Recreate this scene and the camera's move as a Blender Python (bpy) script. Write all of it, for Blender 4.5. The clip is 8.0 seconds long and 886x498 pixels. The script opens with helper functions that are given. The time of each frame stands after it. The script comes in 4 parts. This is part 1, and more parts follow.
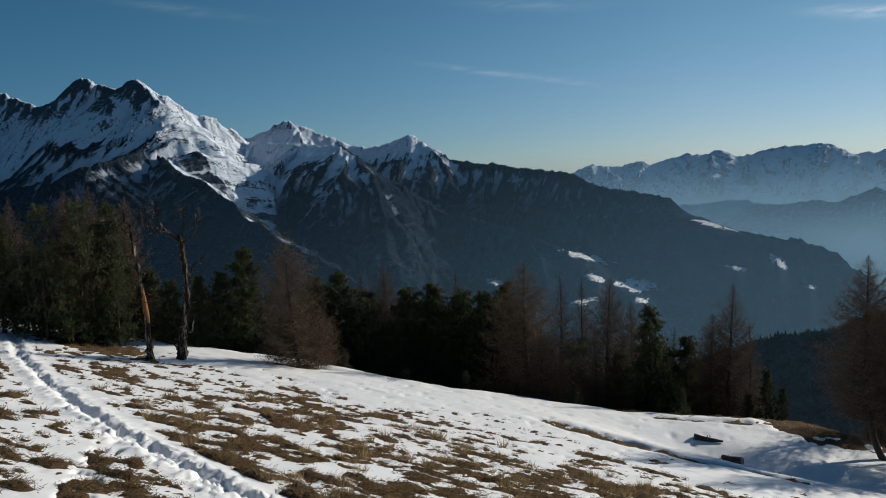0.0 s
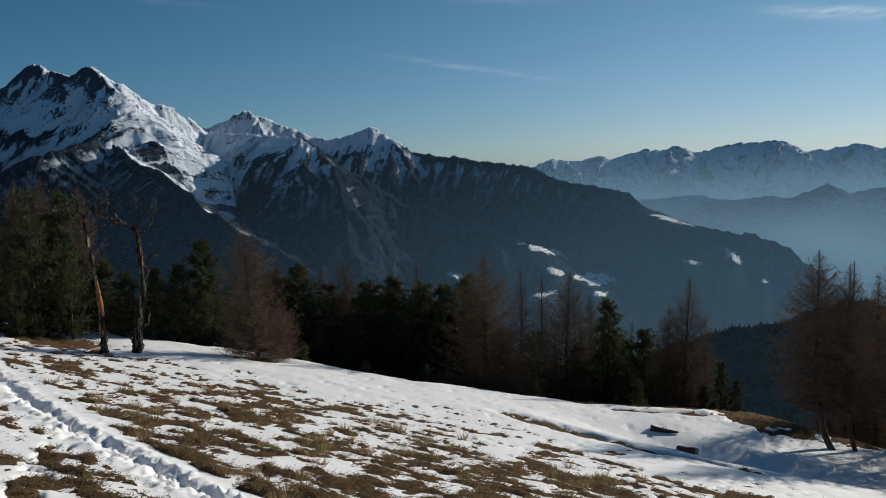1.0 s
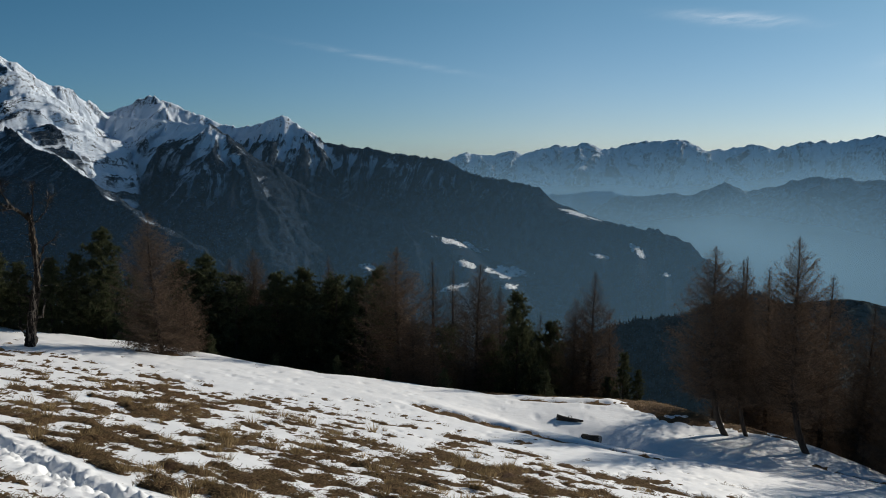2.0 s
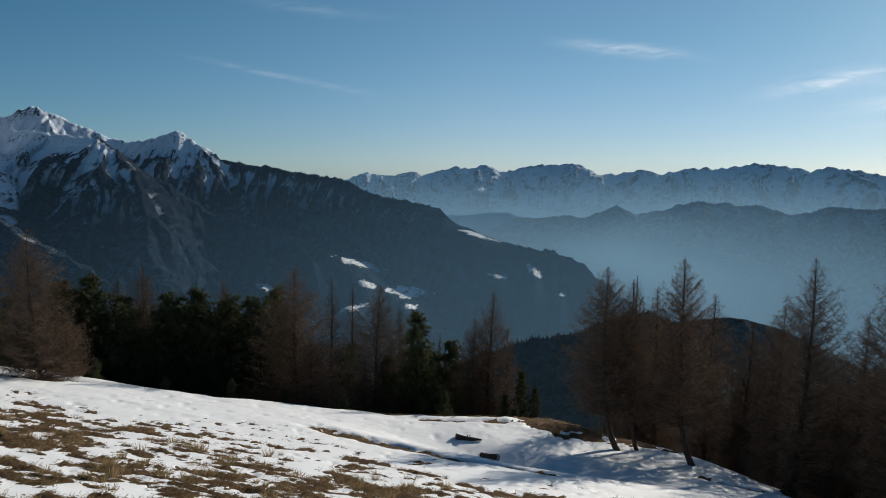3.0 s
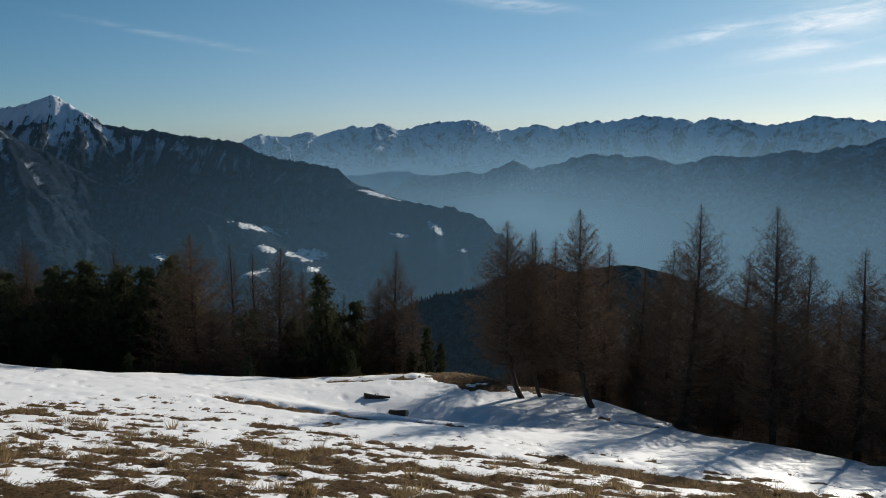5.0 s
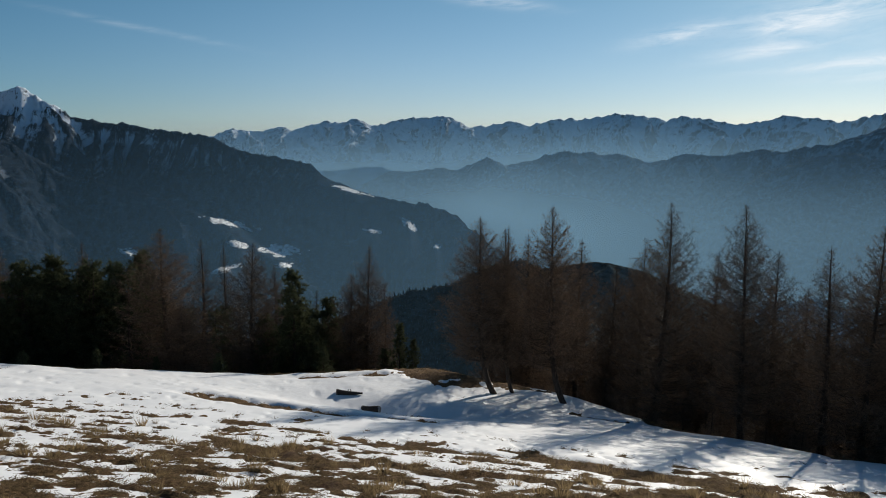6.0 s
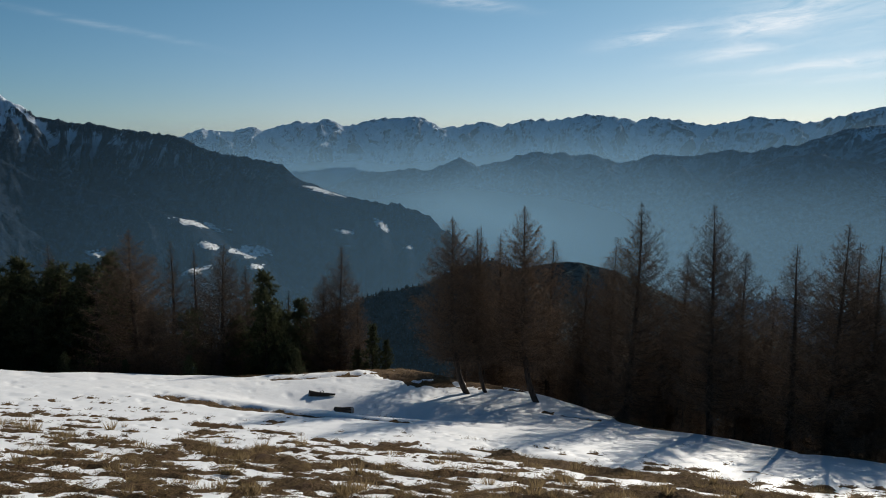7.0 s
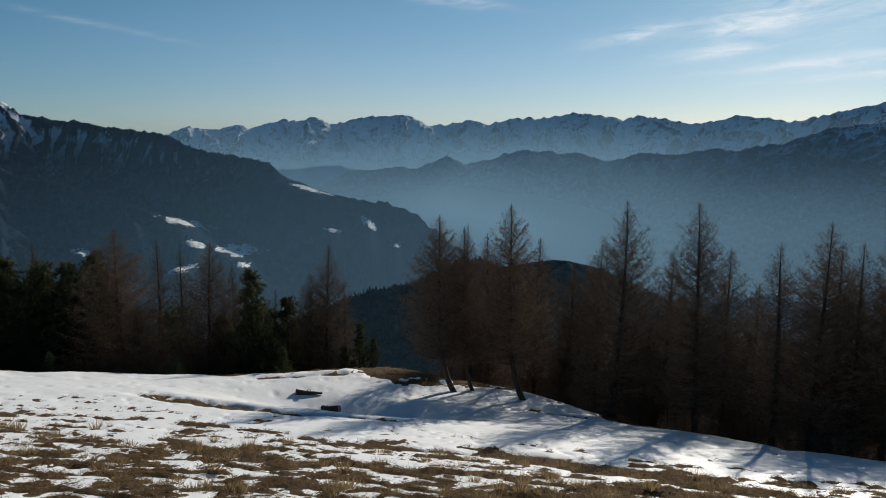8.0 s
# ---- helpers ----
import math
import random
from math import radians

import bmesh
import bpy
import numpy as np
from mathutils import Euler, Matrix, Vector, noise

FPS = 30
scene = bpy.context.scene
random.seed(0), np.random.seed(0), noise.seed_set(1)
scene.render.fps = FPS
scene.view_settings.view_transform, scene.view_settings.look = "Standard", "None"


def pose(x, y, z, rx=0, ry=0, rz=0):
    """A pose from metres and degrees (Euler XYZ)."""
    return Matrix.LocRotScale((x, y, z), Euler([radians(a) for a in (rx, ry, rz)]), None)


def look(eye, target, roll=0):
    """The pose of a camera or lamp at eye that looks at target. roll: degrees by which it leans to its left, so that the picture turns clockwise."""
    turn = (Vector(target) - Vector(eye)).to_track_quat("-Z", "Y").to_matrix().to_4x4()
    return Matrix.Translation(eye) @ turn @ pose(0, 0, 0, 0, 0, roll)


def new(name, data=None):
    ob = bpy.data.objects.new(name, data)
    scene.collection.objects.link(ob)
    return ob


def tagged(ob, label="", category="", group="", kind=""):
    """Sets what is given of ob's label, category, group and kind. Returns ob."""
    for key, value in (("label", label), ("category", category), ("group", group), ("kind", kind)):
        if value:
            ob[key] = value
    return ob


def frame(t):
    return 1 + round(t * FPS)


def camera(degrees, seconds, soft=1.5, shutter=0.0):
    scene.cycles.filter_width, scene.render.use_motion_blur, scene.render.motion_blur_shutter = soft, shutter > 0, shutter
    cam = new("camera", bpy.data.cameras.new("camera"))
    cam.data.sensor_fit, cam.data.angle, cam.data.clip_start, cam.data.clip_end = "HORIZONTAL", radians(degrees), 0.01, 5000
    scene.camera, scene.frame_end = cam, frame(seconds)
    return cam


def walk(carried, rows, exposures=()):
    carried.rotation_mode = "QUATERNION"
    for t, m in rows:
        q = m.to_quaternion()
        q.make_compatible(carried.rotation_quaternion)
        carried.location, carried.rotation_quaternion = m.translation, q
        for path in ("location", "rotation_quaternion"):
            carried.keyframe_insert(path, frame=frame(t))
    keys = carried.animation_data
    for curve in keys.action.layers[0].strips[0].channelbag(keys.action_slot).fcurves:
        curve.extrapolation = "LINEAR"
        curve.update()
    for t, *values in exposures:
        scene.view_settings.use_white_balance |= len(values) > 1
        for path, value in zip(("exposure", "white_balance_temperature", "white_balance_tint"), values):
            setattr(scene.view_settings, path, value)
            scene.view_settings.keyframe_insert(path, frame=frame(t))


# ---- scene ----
cam = camera(59.43, 8.0, soft=0.95)
EYE = 1.6
# seconds, place of the eye, yaw, pitch, roll
PATH = [
    (0.0, 0.000, 0.000, 0.000, 0.00, -5.00, -1.30),
    (0.5, 0.001, -0.003, 0.002, -0.08, -5.08, -1.30),
    (1.0, 0.006, 0.022, -0.003, -2.86, -5.57, -0.73),
    (1.5, 0.018, 0.010, 0.000, -5.85, -6.04, 0.07),
    (1.7, 0.022, 0.009, -0.001, -7.16, -6.27, 0.15),
    (2.8, 0.034, 0.005, -0.005, -15.35, -4.96, 1.58),
    (3.0, 0.036, 0.004, -0.006, -16.69, -4.55, 1.42),
    (3.5, 0.048, 0.014, -0.008, -19.25, -4.45, 0.35),
    (4.0, 0.050, 0.015, -0.005, -20.93, -5.68, -0.69),
    (4.5, 0.052, 0.033, -0.021, -22.43, -6.87, -0.58),
    (4.7, 0.052, 0.030, -0.020, -23.15, -7.22, -0.42),
    (5.8, 0.047, 0.000, -0.017, -25.55, -7.74, 0.25),
    (6.0, 0.046, -0.004, -0.016, -26.00, -7.77, 0.32),
    (6.5, 0.041, -0.022, -0.018, -27.30, -7.75, 0.35),
    (7.0, 0.042, -0.024, -0.021, -28.04, -7.73, 0.34),
    (7.5, 0.037, -0.060, -0.011, -28.48, -7.81, 0.38),
    (8.0, 0.039, -0.069, -0.008, -28.97, -7.85, 0.42),
]
walk(cam, [(t, pose(x, y, EYE + z, 90 + pitch, 0, yaw) @ pose(0, 0, 0, 0, 0, roll)) for t, x, y, z, yaw, pitch, roll in PATH],
     [(0.0, -0.08), (1.5, -0.08), (3.0, 0.02), (4.5, 0.0), (6.0, -0.03), (7.0, -0.07), (8.0, -0.12)])

# ---------------------------------------------------------------- light
SUN_BEARING, SUN_HEIGHT = 56.0, 19.0


def build_world():
    world = bpy.data.worlds.new("sky")
    scene.world = world
    world.use_nodes = True
    nt = world.node_tree
    nt.nodes.clear()

    def node(kind):
        return nt.nodes.new(kind)

    def calc(op, a, b=0.0):
        n = node("ShaderNodeMath")
        n.operation = op
        for i, v in enumerate((a, b)):
            if isinstance(v, bpy.types.NodeSocket):
                nt.links.new(v, n.inputs[i])
            else:
                n.inputs[i].default_value = v
        return n.outputs[0]

    out, back, sky = node("ShaderNodeOutputWorld"), node("ShaderNodeBackground"), node("ShaderNodeTexSky")
    sky.sky_type = "NISHITA"
    sky.sun_disc = False
    sky.sun_elevation = radians(SUN_HEIGHT)
    sky.sun_rotation = radians(SUN_BEARING)
    sky.altitude, sky.air_density, sky.dust_density, sky.ozone_density = 1900, 1.0, 0.55, 1.6
    # thin cirrus, drawn out by the wind, each streak by its two ends (bearing, height), its breadth and how thick it is
    way = node("ShaderNodeTexCoord").outputs["Generated"]
    split = node("ShaderNodeSeparateXYZ")
    nt.links.new(way, split.inputs[0])
    bearing = calc("DEGREES", calc("ARCTAN2", split.outputs[0], split.outputs[1]))
    height = calc("DEGREES", calc("ARCSINE", split.outputs[2]))
    flat = node("ShaderNodeCombineXYZ")
    nt.links.new(calc("MULTIPLY", bearing, 0.30), flat.inputs[0])
    nt.links.new(calc("SUBTRACT", calc("MULTIPLY", height, 1.6), calc("MULTIPLY", bearing, 0.16)), flat.inputs[1])
    wisp = node("ShaderNodeTexNoise")
    wisp.inputs["Scale"].default_value, wisp.inputs["Detail"].default_value, wisp.inputs["Roughness"].default_value, wisp.inputs["Distortion"].default_value = 1.0, 6, 0.65, 0.5
    nt.links.new(flat.outputs[0], wisp.inputs["Vector"])
    body = calc("MULTIPLY", calc("SUBTRACT", wisp.outputs["Fac"], 0.32), 3.6)
    veil = 0.0
    for b0, h0, b1, h1, broad, thick in CIRRUS:
        mid, half = (b0 + b1) / 2, abs(b1 - b0) / 2
        u = calc("DIVIDE", calc("SUBTRACT", bearing, mid), half)
        line = calc("ADD", calc("MULTIPLY", calc("SUBTRACT", bearing, mid), (h1 - h0) / (b1 - b0)), (h0 + h1) / 2)
        v = calc("DIVIDE", calc("SUBTRACT", height, line), broad)
        e = calc("POWER", 2.718, calc("MULTIPLY", calc("ADD", calc("MULTIPLY", u, u), calc("MULTIPLY", v, v)), -1.0))
        veil = calc("ADD", veil, calc("MULTIPLY", e, thick))
    veil = calc("MINIMUM", calc("MAXIMUM", calc("MULTIPLY", veil, body), 0.0), 0.8)
    mix = node("ShaderNodeMix")
    mix.data_type = "RGBA"
    nt.links.new(veil, mix.inputs[0])
    tint = node("ShaderNodeMix")
    tint.data_type, tint.blend_type = "RGBA", "MULTIPLY"
    tint.inputs[0].default_value = 1.0
    # the clear upper sky is a purer blue than the pale air over the horizon
    air = node("ShaderNodeMix")
    air.data_type = "RGBA"
    air.inputs[6].default_value, air.inputs[7].default_value = (0.80, 0.86, 1.06, 1), (0.665, 0.94, 1.0, 1)
    nt.links.new(calc("MINIMUM", calc("MAXIMUM", calc("DIVIDE", height, 11.0), 0.0), 1.0), air.inputs[0])
    # and it deepens away from the sun
    deep = node("ShaderNodeMix")
    deep.data_type, deep.blend_type = "RGBA", "MULTIPLY"
    deep.inputs[0].default_value = 1.0
    grey = node("ShaderNodeCombineXYZ")
    glow = calc("ADD", 0.70, calc("MULTIPLY", calc("MINIMUM", calc("MAXIMUM", calc("DIVIDE", calc("ADD", bearing, 34.0), 52.0), 0.0), 1.0), 0.31))
    for i, power in enumerate((2.4, 1.0, 0.6)):
        nt.links.new(calc("POWER", glow, power), grey.inputs[i])
    nt.links.new(air.outputs[2], deep.inputs[6])
    nt.links.new(grey.outputs[0], deep.inputs[7])
    nt.links.new(deep.outputs[2], tint.inputs[7])
    nt.links.new(sky.outputs[0], tint.inputs[6])
    nt.links.new(tint.outputs[2], mix.inputs[6])
    mix.inputs[7].default_value = (14, 14.5, 15, 1)
    back.inputs["Strength"].default_value = 0.068
    nt.links.new(mix.outputs[2], back.inputs["Color"])
    nt.links.new(back.outputs[0], out.inputs["Surface"])


CIRRUS = [
    (0, 8.3, 11, 6.6, 0.2, 0.11), (-22, 12.3, -14, 11.6, 0.3, 0.05), (3, 12.4, 11, 12, 0.35, 0.07), (39.7, 7.0, 45.6, 8.0, 0.5, 0.5), (47.1, 7.6, 54, 8.9, 0.9, 0.65),
    (44.6, 5.8, 51.5, 6.6, 0.45, 0.5), (48.7, 4.9, 62, 5.9, 0.4, 0.6), (51.2, 4.2, 62, 4.7, 0.25, 0.45), (26, 10.3, 33, 9.5, 0.4, 0.3), (50, 9, 66, 10, 3.0, 0.28),
]
build_world()
sun = new("sun", bpy.data.lights.new("sun", "SUN"))
sun.data.energy, sun.data.angle, sun.data.color = 4.8, radians(0.5), (1.0, 0.93, 0.81)
sun_way = Vector((math.sin(radians(SUN_BEARING)) * math.cos(radians(SUN_HEIGHT)), math.cos(radians(SUN_BEARING)) * math.cos(radians(SUN_HEIGHT)), math.sin(radians(SUN_HEIGHT))))
sun.matrix_world = look(sun_way * 50, (0, 0, 0))


# ---------------------------------------------------------------- materials
class Mat:
    """A small helper round a node material."""

    def __init__(self, name):
        self.m = bpy.data.materials.new(name)
        self.m.use_nodes = True
        self.nt = self.m.node_tree
        self.nt.nodes.clear()
        self.out = self.node("ShaderNodeOutputMaterial")
        self.bsdf = self.node("ShaderNodeBsdfPrincipled")
        self.link(self.bsdf.outputs[0], self.out.inputs["Surface"])
        self.coord = self.node("ShaderNodeNewGeometry").outputs["Position"]

    def node(self, kind):
        return self.nt.nodes.new(kind)

    def link(self, a, b):
        self.nt.links.new(a, b)

    def scaled(self, vector, s):
        n = self.node("ShaderNodeMapping")
        n.inputs["Scale"].default_value = s if isinstance(s, tuple) else (s, s, s)
        self.link(vector, n.inputs["Vector"])
        return n.outputs[0]

    def noise(self, scale, detail=4.0, rough=0.6, vector=None, distort=0.0):
        n = self.node("ShaderNodeTexNoise")
        self.link(self.scaled(vector or self.coord, scale), n.inputs["Vector"])
        n.inputs["Scale"].default_value, n.inputs["Detail"].default_value, n.inputs["Roughness"].default_value = 1.0, detail, rough
        n.inputs["Distortion"].default_value = distort
        return n.outputs["Fac"]

    def ramp(self, fac, *stops):
        n = self.node("ShaderNodeValToRGB")
        el = n.color_ramp.elements
        while len(el) < len(stops):
            el.new(0.5)
        for e, (p, c) in zip(el, stops):
            e.position, e.color = p, (*c, 1) if isinstance(c, tuple) else (c, c, c, 1)
        self.link(fac, n.inputs[0])
        return n.outputs[0]

    def math(self, op, a, b=0.0, c=0.0):
        n = self.node("ShaderNodeMath")
        n.operation = op
        for i, v in enumerate((a, b, c)):
            if isinstance(v, bpy.types.NodeSocket):
                self.link(v, n.inputs[i])
            else:
                n.inputs[i].default_value = v
        return n.outputs[0]

    def step(self, v, lo, hi):
        n = self.node("ShaderNodeMapRange")
        n.interpolation_type = "SMOOTHSTEP"
        self.link(v, n.inputs[0])
        n.inputs[1].default_value, n.inputs[2].default_value = lo, hi
        return n.outputs[0]

    def mix(self, fac, a, b):
        n = self.node("ShaderNodeMix")
        n.data_type = "RGBA"
        for i, v in ((0, fac), (6, a), (7, b)):
            if isinstance(v, bpy.types.NodeSocket):
                self.link(v, n.inputs[i])
            else:
                n.inputs[i].default_value = (*v, 1) if isinstance(v, tuple) else v
        return n.outputs[2]

    def axis(self, which, vector=None):
        n = self.node("ShaderNodeSeparateXYZ")
        self.link(vector or self.coord, n.inputs[0])
        return n.outputs["XYZ".index(which)]

    def bump(self, height, strength, distance):
        n = self.node("ShaderNodeBump")
        n.inputs["Strength"].default_value, n.inputs["Distance"].default_value = strength, distance
        self.link(height, n.inputs["Height"])
        self.link(n.outputs[0], self.bsdf.inputs["Normal"])

    def done(self, colour, rough=0.9, gloss=0.3):
        for key, v in (("Base Color", colour), ("Roughness", rough), ("Specular IOR Level", gloss)):
            if isinstance(v, bpy.types.NodeSocket):
                self.link(v, self.bsdf.inputs[key])
            else:
                self.bsdf.inputs[key].default_value = (*v, 1) if isinstance(v, tuple) else v
        return self.m


def snow_material():
    m = Mat("snow")
    fine, broad = m.noise(30, 4, 0.7), m.noise(1.1, 4, 0.55)
    dirt = m.step(m.noise(5, 6, 0.75), 0.6, 0.85)
    base = m.mix(broad, (0.78, 0.79, 0.81), (0.86, 0.86, 0.86))
    base = m.mix(m.math("MULTIPLY", dirt, 0.16), base, (0.45, 0.38, 0.3))
    m.bump(m.math("ADD", m.math("MULTIPLY", fine, 0.2), m.noise((4, 6, 5), 5, 0.6)), 0.3, 0.045)
    return m.done(base, 0.6, 0.35)


def turf_material():
    m = Mat("winter_turf")
    blade = m.noise((38, 38, 12), 5, 0.75)
    broad = m.noise(1.7, 4, 0.6)
    base = m.ramp(blade, (0.28, (0.03, 0.019, 0.011)), (0.5, (0.11, 0.066, 0.034)), (0.72, (0.27, 0.18, 0.09)))
    base = m.mix(m.step(broad, 0.5, 0.7), base, (0.085, 0.05, 0.03))
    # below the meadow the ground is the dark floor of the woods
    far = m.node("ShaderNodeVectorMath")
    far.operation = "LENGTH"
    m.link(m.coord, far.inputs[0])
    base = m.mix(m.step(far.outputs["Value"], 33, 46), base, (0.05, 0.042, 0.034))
    m.bump(blade, 0.9, 0.05)
    return m.done(base, 0.95, 0.1)


def mountain_material(name, spread, forest, rock, forest_snow, bare=0.7, stripped=5000.0, dust=0.0, patchy=1.0):
    """Rock, snow and woods, their colours tinted with the blue of haze. The mesh's own map runs along the ridges and
    down their flanks, in metres, so that streaks follow the gullies; its treeline says how high the woods climb.
    """
    m = Mat(name)
    z = m.axis("Z")
    flank = m.node("ShaderNodeUVMap").outputs[0]
    line = m.node("ShaderNodeAttribute")
    line.attribute_name = "treeline"
    dip = m.node("ShaderNodeAttribute")
    dip.attribute_name = "hollow"
    gully = dip.outputs["Fac"]
    broad, mid, fine = m.noise(0.008, 6, 0.65), m.noise(0.035, 6, 0.7), m.noise(0.1, 5, 0.78)
    streak = m.noise((0.03, 0.004, 1), 6, 0.7, flank)
    thread = m.noise((0.09, 0.012, 1), 6, 0.75, flank)
    chute = m.noise((0.2, 0.018, 1), 4, 0.75, flank)
    facing = m.node("ShaderNodeNewGeometry").outputs["Normal"]
    nz, nx = m.axis("Z", facing), m.axis("X", facing)
    # far snow with the blue of haze put into its colour
    snow = (0.70, 0.77, 0.86)
    rocky = m.mix(m.math("ADD", m.math("MULTIPLY", thread, 0.4), m.math("MULTIPLY", fine, 0.6)), tuple(c * 0.3 for c in rock), tuple(c * 1.6 for c in rock))
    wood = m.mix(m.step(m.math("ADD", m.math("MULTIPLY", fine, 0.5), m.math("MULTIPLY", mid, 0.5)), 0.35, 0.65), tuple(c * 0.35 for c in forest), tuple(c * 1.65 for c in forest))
    # height over the ragged upper edge of the woods
    h = m.math("SUBTRACT", z, line.outputs["Fac"])
    for n, k in ((broad, 1.0), (streak, 1.2), (mid, 1.2), (fine, 2.6), (thread, 2.6), (chute, 2.2)):
        h = m.math("ADD", h, m.math("MULTIPLY", m.math("SUBTRACT", n, 0.5), spread * k))
    h = m.math("ADD", h, m.math("MULTIPLY", gully, spread * 0.8))
    above = m.step(h, -spread * 0.18, spread * 0.18)
    # above it snow lies on what is not too steep
    lies = m.math("ADD", m.math("MULTIPLY", nz, 0.62), 0.25)
    for n, k in ((streak, 0.25), (thread, 0.8), (chute, 0.9), (mid, 0.2), (fine, 1.3)):
        lies = m.math("ADD", lies, m.math("MULTIPLY", m.math("SUBTRACT", n, 0.5), k * patchy))
    lies = m.math("ADD", lies, m.math("MULTIPLY", gully, 0.11))
    # the wind strips the western sides of the summits
    bared = m.math("MULTIPLY", m.step(z, stripped, stripped + 150), m.step(nx, 0.3, -0.1))
    lies = m.math("SUBTRACT", lies, m.math("MULTIPLY", bared, 0.4))
    high = m.mix(m.step(lies, bare - 0.03, bare + 0.05), rocky, snow)
    # in the woods it shows in the gullies and between the crowns, more of it higher up
    near_top = m.step(h, -spread * 6.0, spread * 0.5)
    rill = m.math("ADD", m.math("MULTIPLY", thread, 0.55), m.math("ADD", m.math("MULTIPLY", streak, 0.45), m.math("MULTIPLY", mid, 0.3)))
    rill = m.math("ADD", rill, m.math("MULTIPLY", gully, 0.16))
    rill = m.step(m.math("ADD", rill, m.math("MULTIPLY", near_top, 0.13)), 0.68, 0.83)
    low = m.mix(m.math("MULTIPLY", rill, m.math("MULTIPLY", near_top, forest_snow)), wood, snow)
    speck = m.step(m.math("ADD", m.math("MULTIPLY", m.noise(0.3, 2, 0.6), 0.75), m.math("MULTIPLY", thread, 0.35)), 0.58, 0.74)
    low = m.mix(m.math("MULTIPLY", speck, m.math("MULTIPLY", m.math("ADD", m.math("MULTIPLY", near_top, 0.8), 0.2), dust)), low, snow)
    m.bump(m.math("ADD", m.math("ADD", mid, m.math("MULTIPLY", fine, 0.7)), m.math("ADD", m.math("MULTIPLY", thread, 1.3), m.math("MULTIPLY", chute, 0.5))), 0.9, 5.0)
    return m.done(m.mix(above, low, high), 1.0, 0.0)


def wood_material(name, dark, light, scale=14):
    m = Mat(name)
    n = m.noise((scale, scale, scale * 0.25), 5, 0.7)
    m.bump(n, 0.8, 0.02)
    return m.done(m.ramp(n, (0.3, dark), (0.7, light)), 0.9, 0.15)


def dead_material():
    """Dark cracked wood with pale weathered strips."""
    m = Mat("weathered_dead_wood")
    n, strip = m.noise((22, 22, 5), 6, 0.75), m.noise((9, 9, 1.2), 4, 0.7)
    base = m.ramp(n, (0.3, (0.007, 0.006, 0.005)), (0.55, (0.025, 0.02, 0.016)), (0.75, (0.06, 0.048, 0.038)))
    base = m.mix(m.math("MULTIPLY", m.step(strip, 0.5, 0.6), m.step(n, 0.35, 0.55)), base, (0.3, 0.24, 0.185))
    m.bump(m.math("ADD", n, strip), 1.0, 0.05)
    return m.done(base, 0.95, 0.1)


def twig_material(name, colour, vary, lets_through=0.0, other=(0.6, 0.6, 0.6)):
    m = Mat(name)
    rnd = m.node("ShaderNodeNewGeometry").outputs["Random Per Island"]
    ob = m.node("ShaderNodeObjectInfo").outputs["Random"]
    base = m.mix(rnd, tuple(c * (1 - vary) for c in colour), tuple(c * (1 + vary) for c in colour))
    base = m.mix(m.math("MULTIPLY", ob, 0.6), base, tuple(c * f for c, f in zip(colour, other)))
    if lets_through:
        thin, both = m.node("ShaderNodeBsdfTranslucent"), m.node("ShaderNodeMixShader")
        both.inputs[0].default_value = lets_through
        m.link(base, thin.inputs[0])
        m.link(m.bsdf.outputs[0], both.inputs[1])
        m.link(thin.outputs[0], both.inputs[2])
        m.link(both.outputs[0], m.out.inputs["Surface"])
    return m.done(base, 0.9, 0.05)


SNOW, TURF = snow_material(), turf_material()
# the blue-grey of distance haze is painted into these rock and woods colours
M_MASSIF = mountain_material("hazed_massif_rock_snow_and_woods", 34, (0.010, 0.016, 0.026), (0.105, 0.115, 0.13), 0.9, 0.44, 190, 0.5)
M_FAR = mountain_material("hazed_far_snow_mountains", 60, (0.1, 0.13, 0.17), (0.13, 0.16, 0.2), 0.7, 0.64, 5000, 0.0, 0.6)
M_MID = mountain_material("hazed_middle_mountains", 60, (0.10, 0.13, 0.165), (0.2, 0.23, 0.26), 0.4, 0.74, 5000, 0.03)
M_HILL = mountain_material("hazed_near_hill", 50, (0.055, 0.068, 0.07), (0.2, 0.2, 0.2), 0.0, 0.8)
BARK = wood_material("larch_bark", (0.03, 0.023, 0.019), (0.1, 0.078, 0.062))
DEAD = dead_material()
RUST = wood_material("bare_orange_wood", (0.12, 0.05, 0.022), (0.3, 0.14, 0.06), 9)
LARCH = twig_material("bare_larch_twigs", (0.165, 0.113, 0.077), 0.6, 0.15, (0.5, 0.62, 0.75))
NEEDLE = twig_material("dark_pine_needles", (0.085, 0.095, 0.05), 0.5, 0.25)
# needle colour greyed and blued to stand for haze before the hill
FIR = twig_material("hazed_conifer_needles", (0.07, 0.08, 0.08), 0.4)
STRAW = twig_material("dry_grass", (0.33, 0.24, 0.128), 0.5, 0.45)
MATTED = twig_material("matted_grass", (0.2, 0.145, 0.08), 0.7, 0.4)
M_LOG = wood_material("wet_dark_log", (0.018, 0.016, 0.015), (0.06, 0.052, 0.045), 9)
M_CUT = wood_material("weathered_sawn_wood", (0.16, 0.15, 0.14), (0.34, 0.32, 0.3), 18)


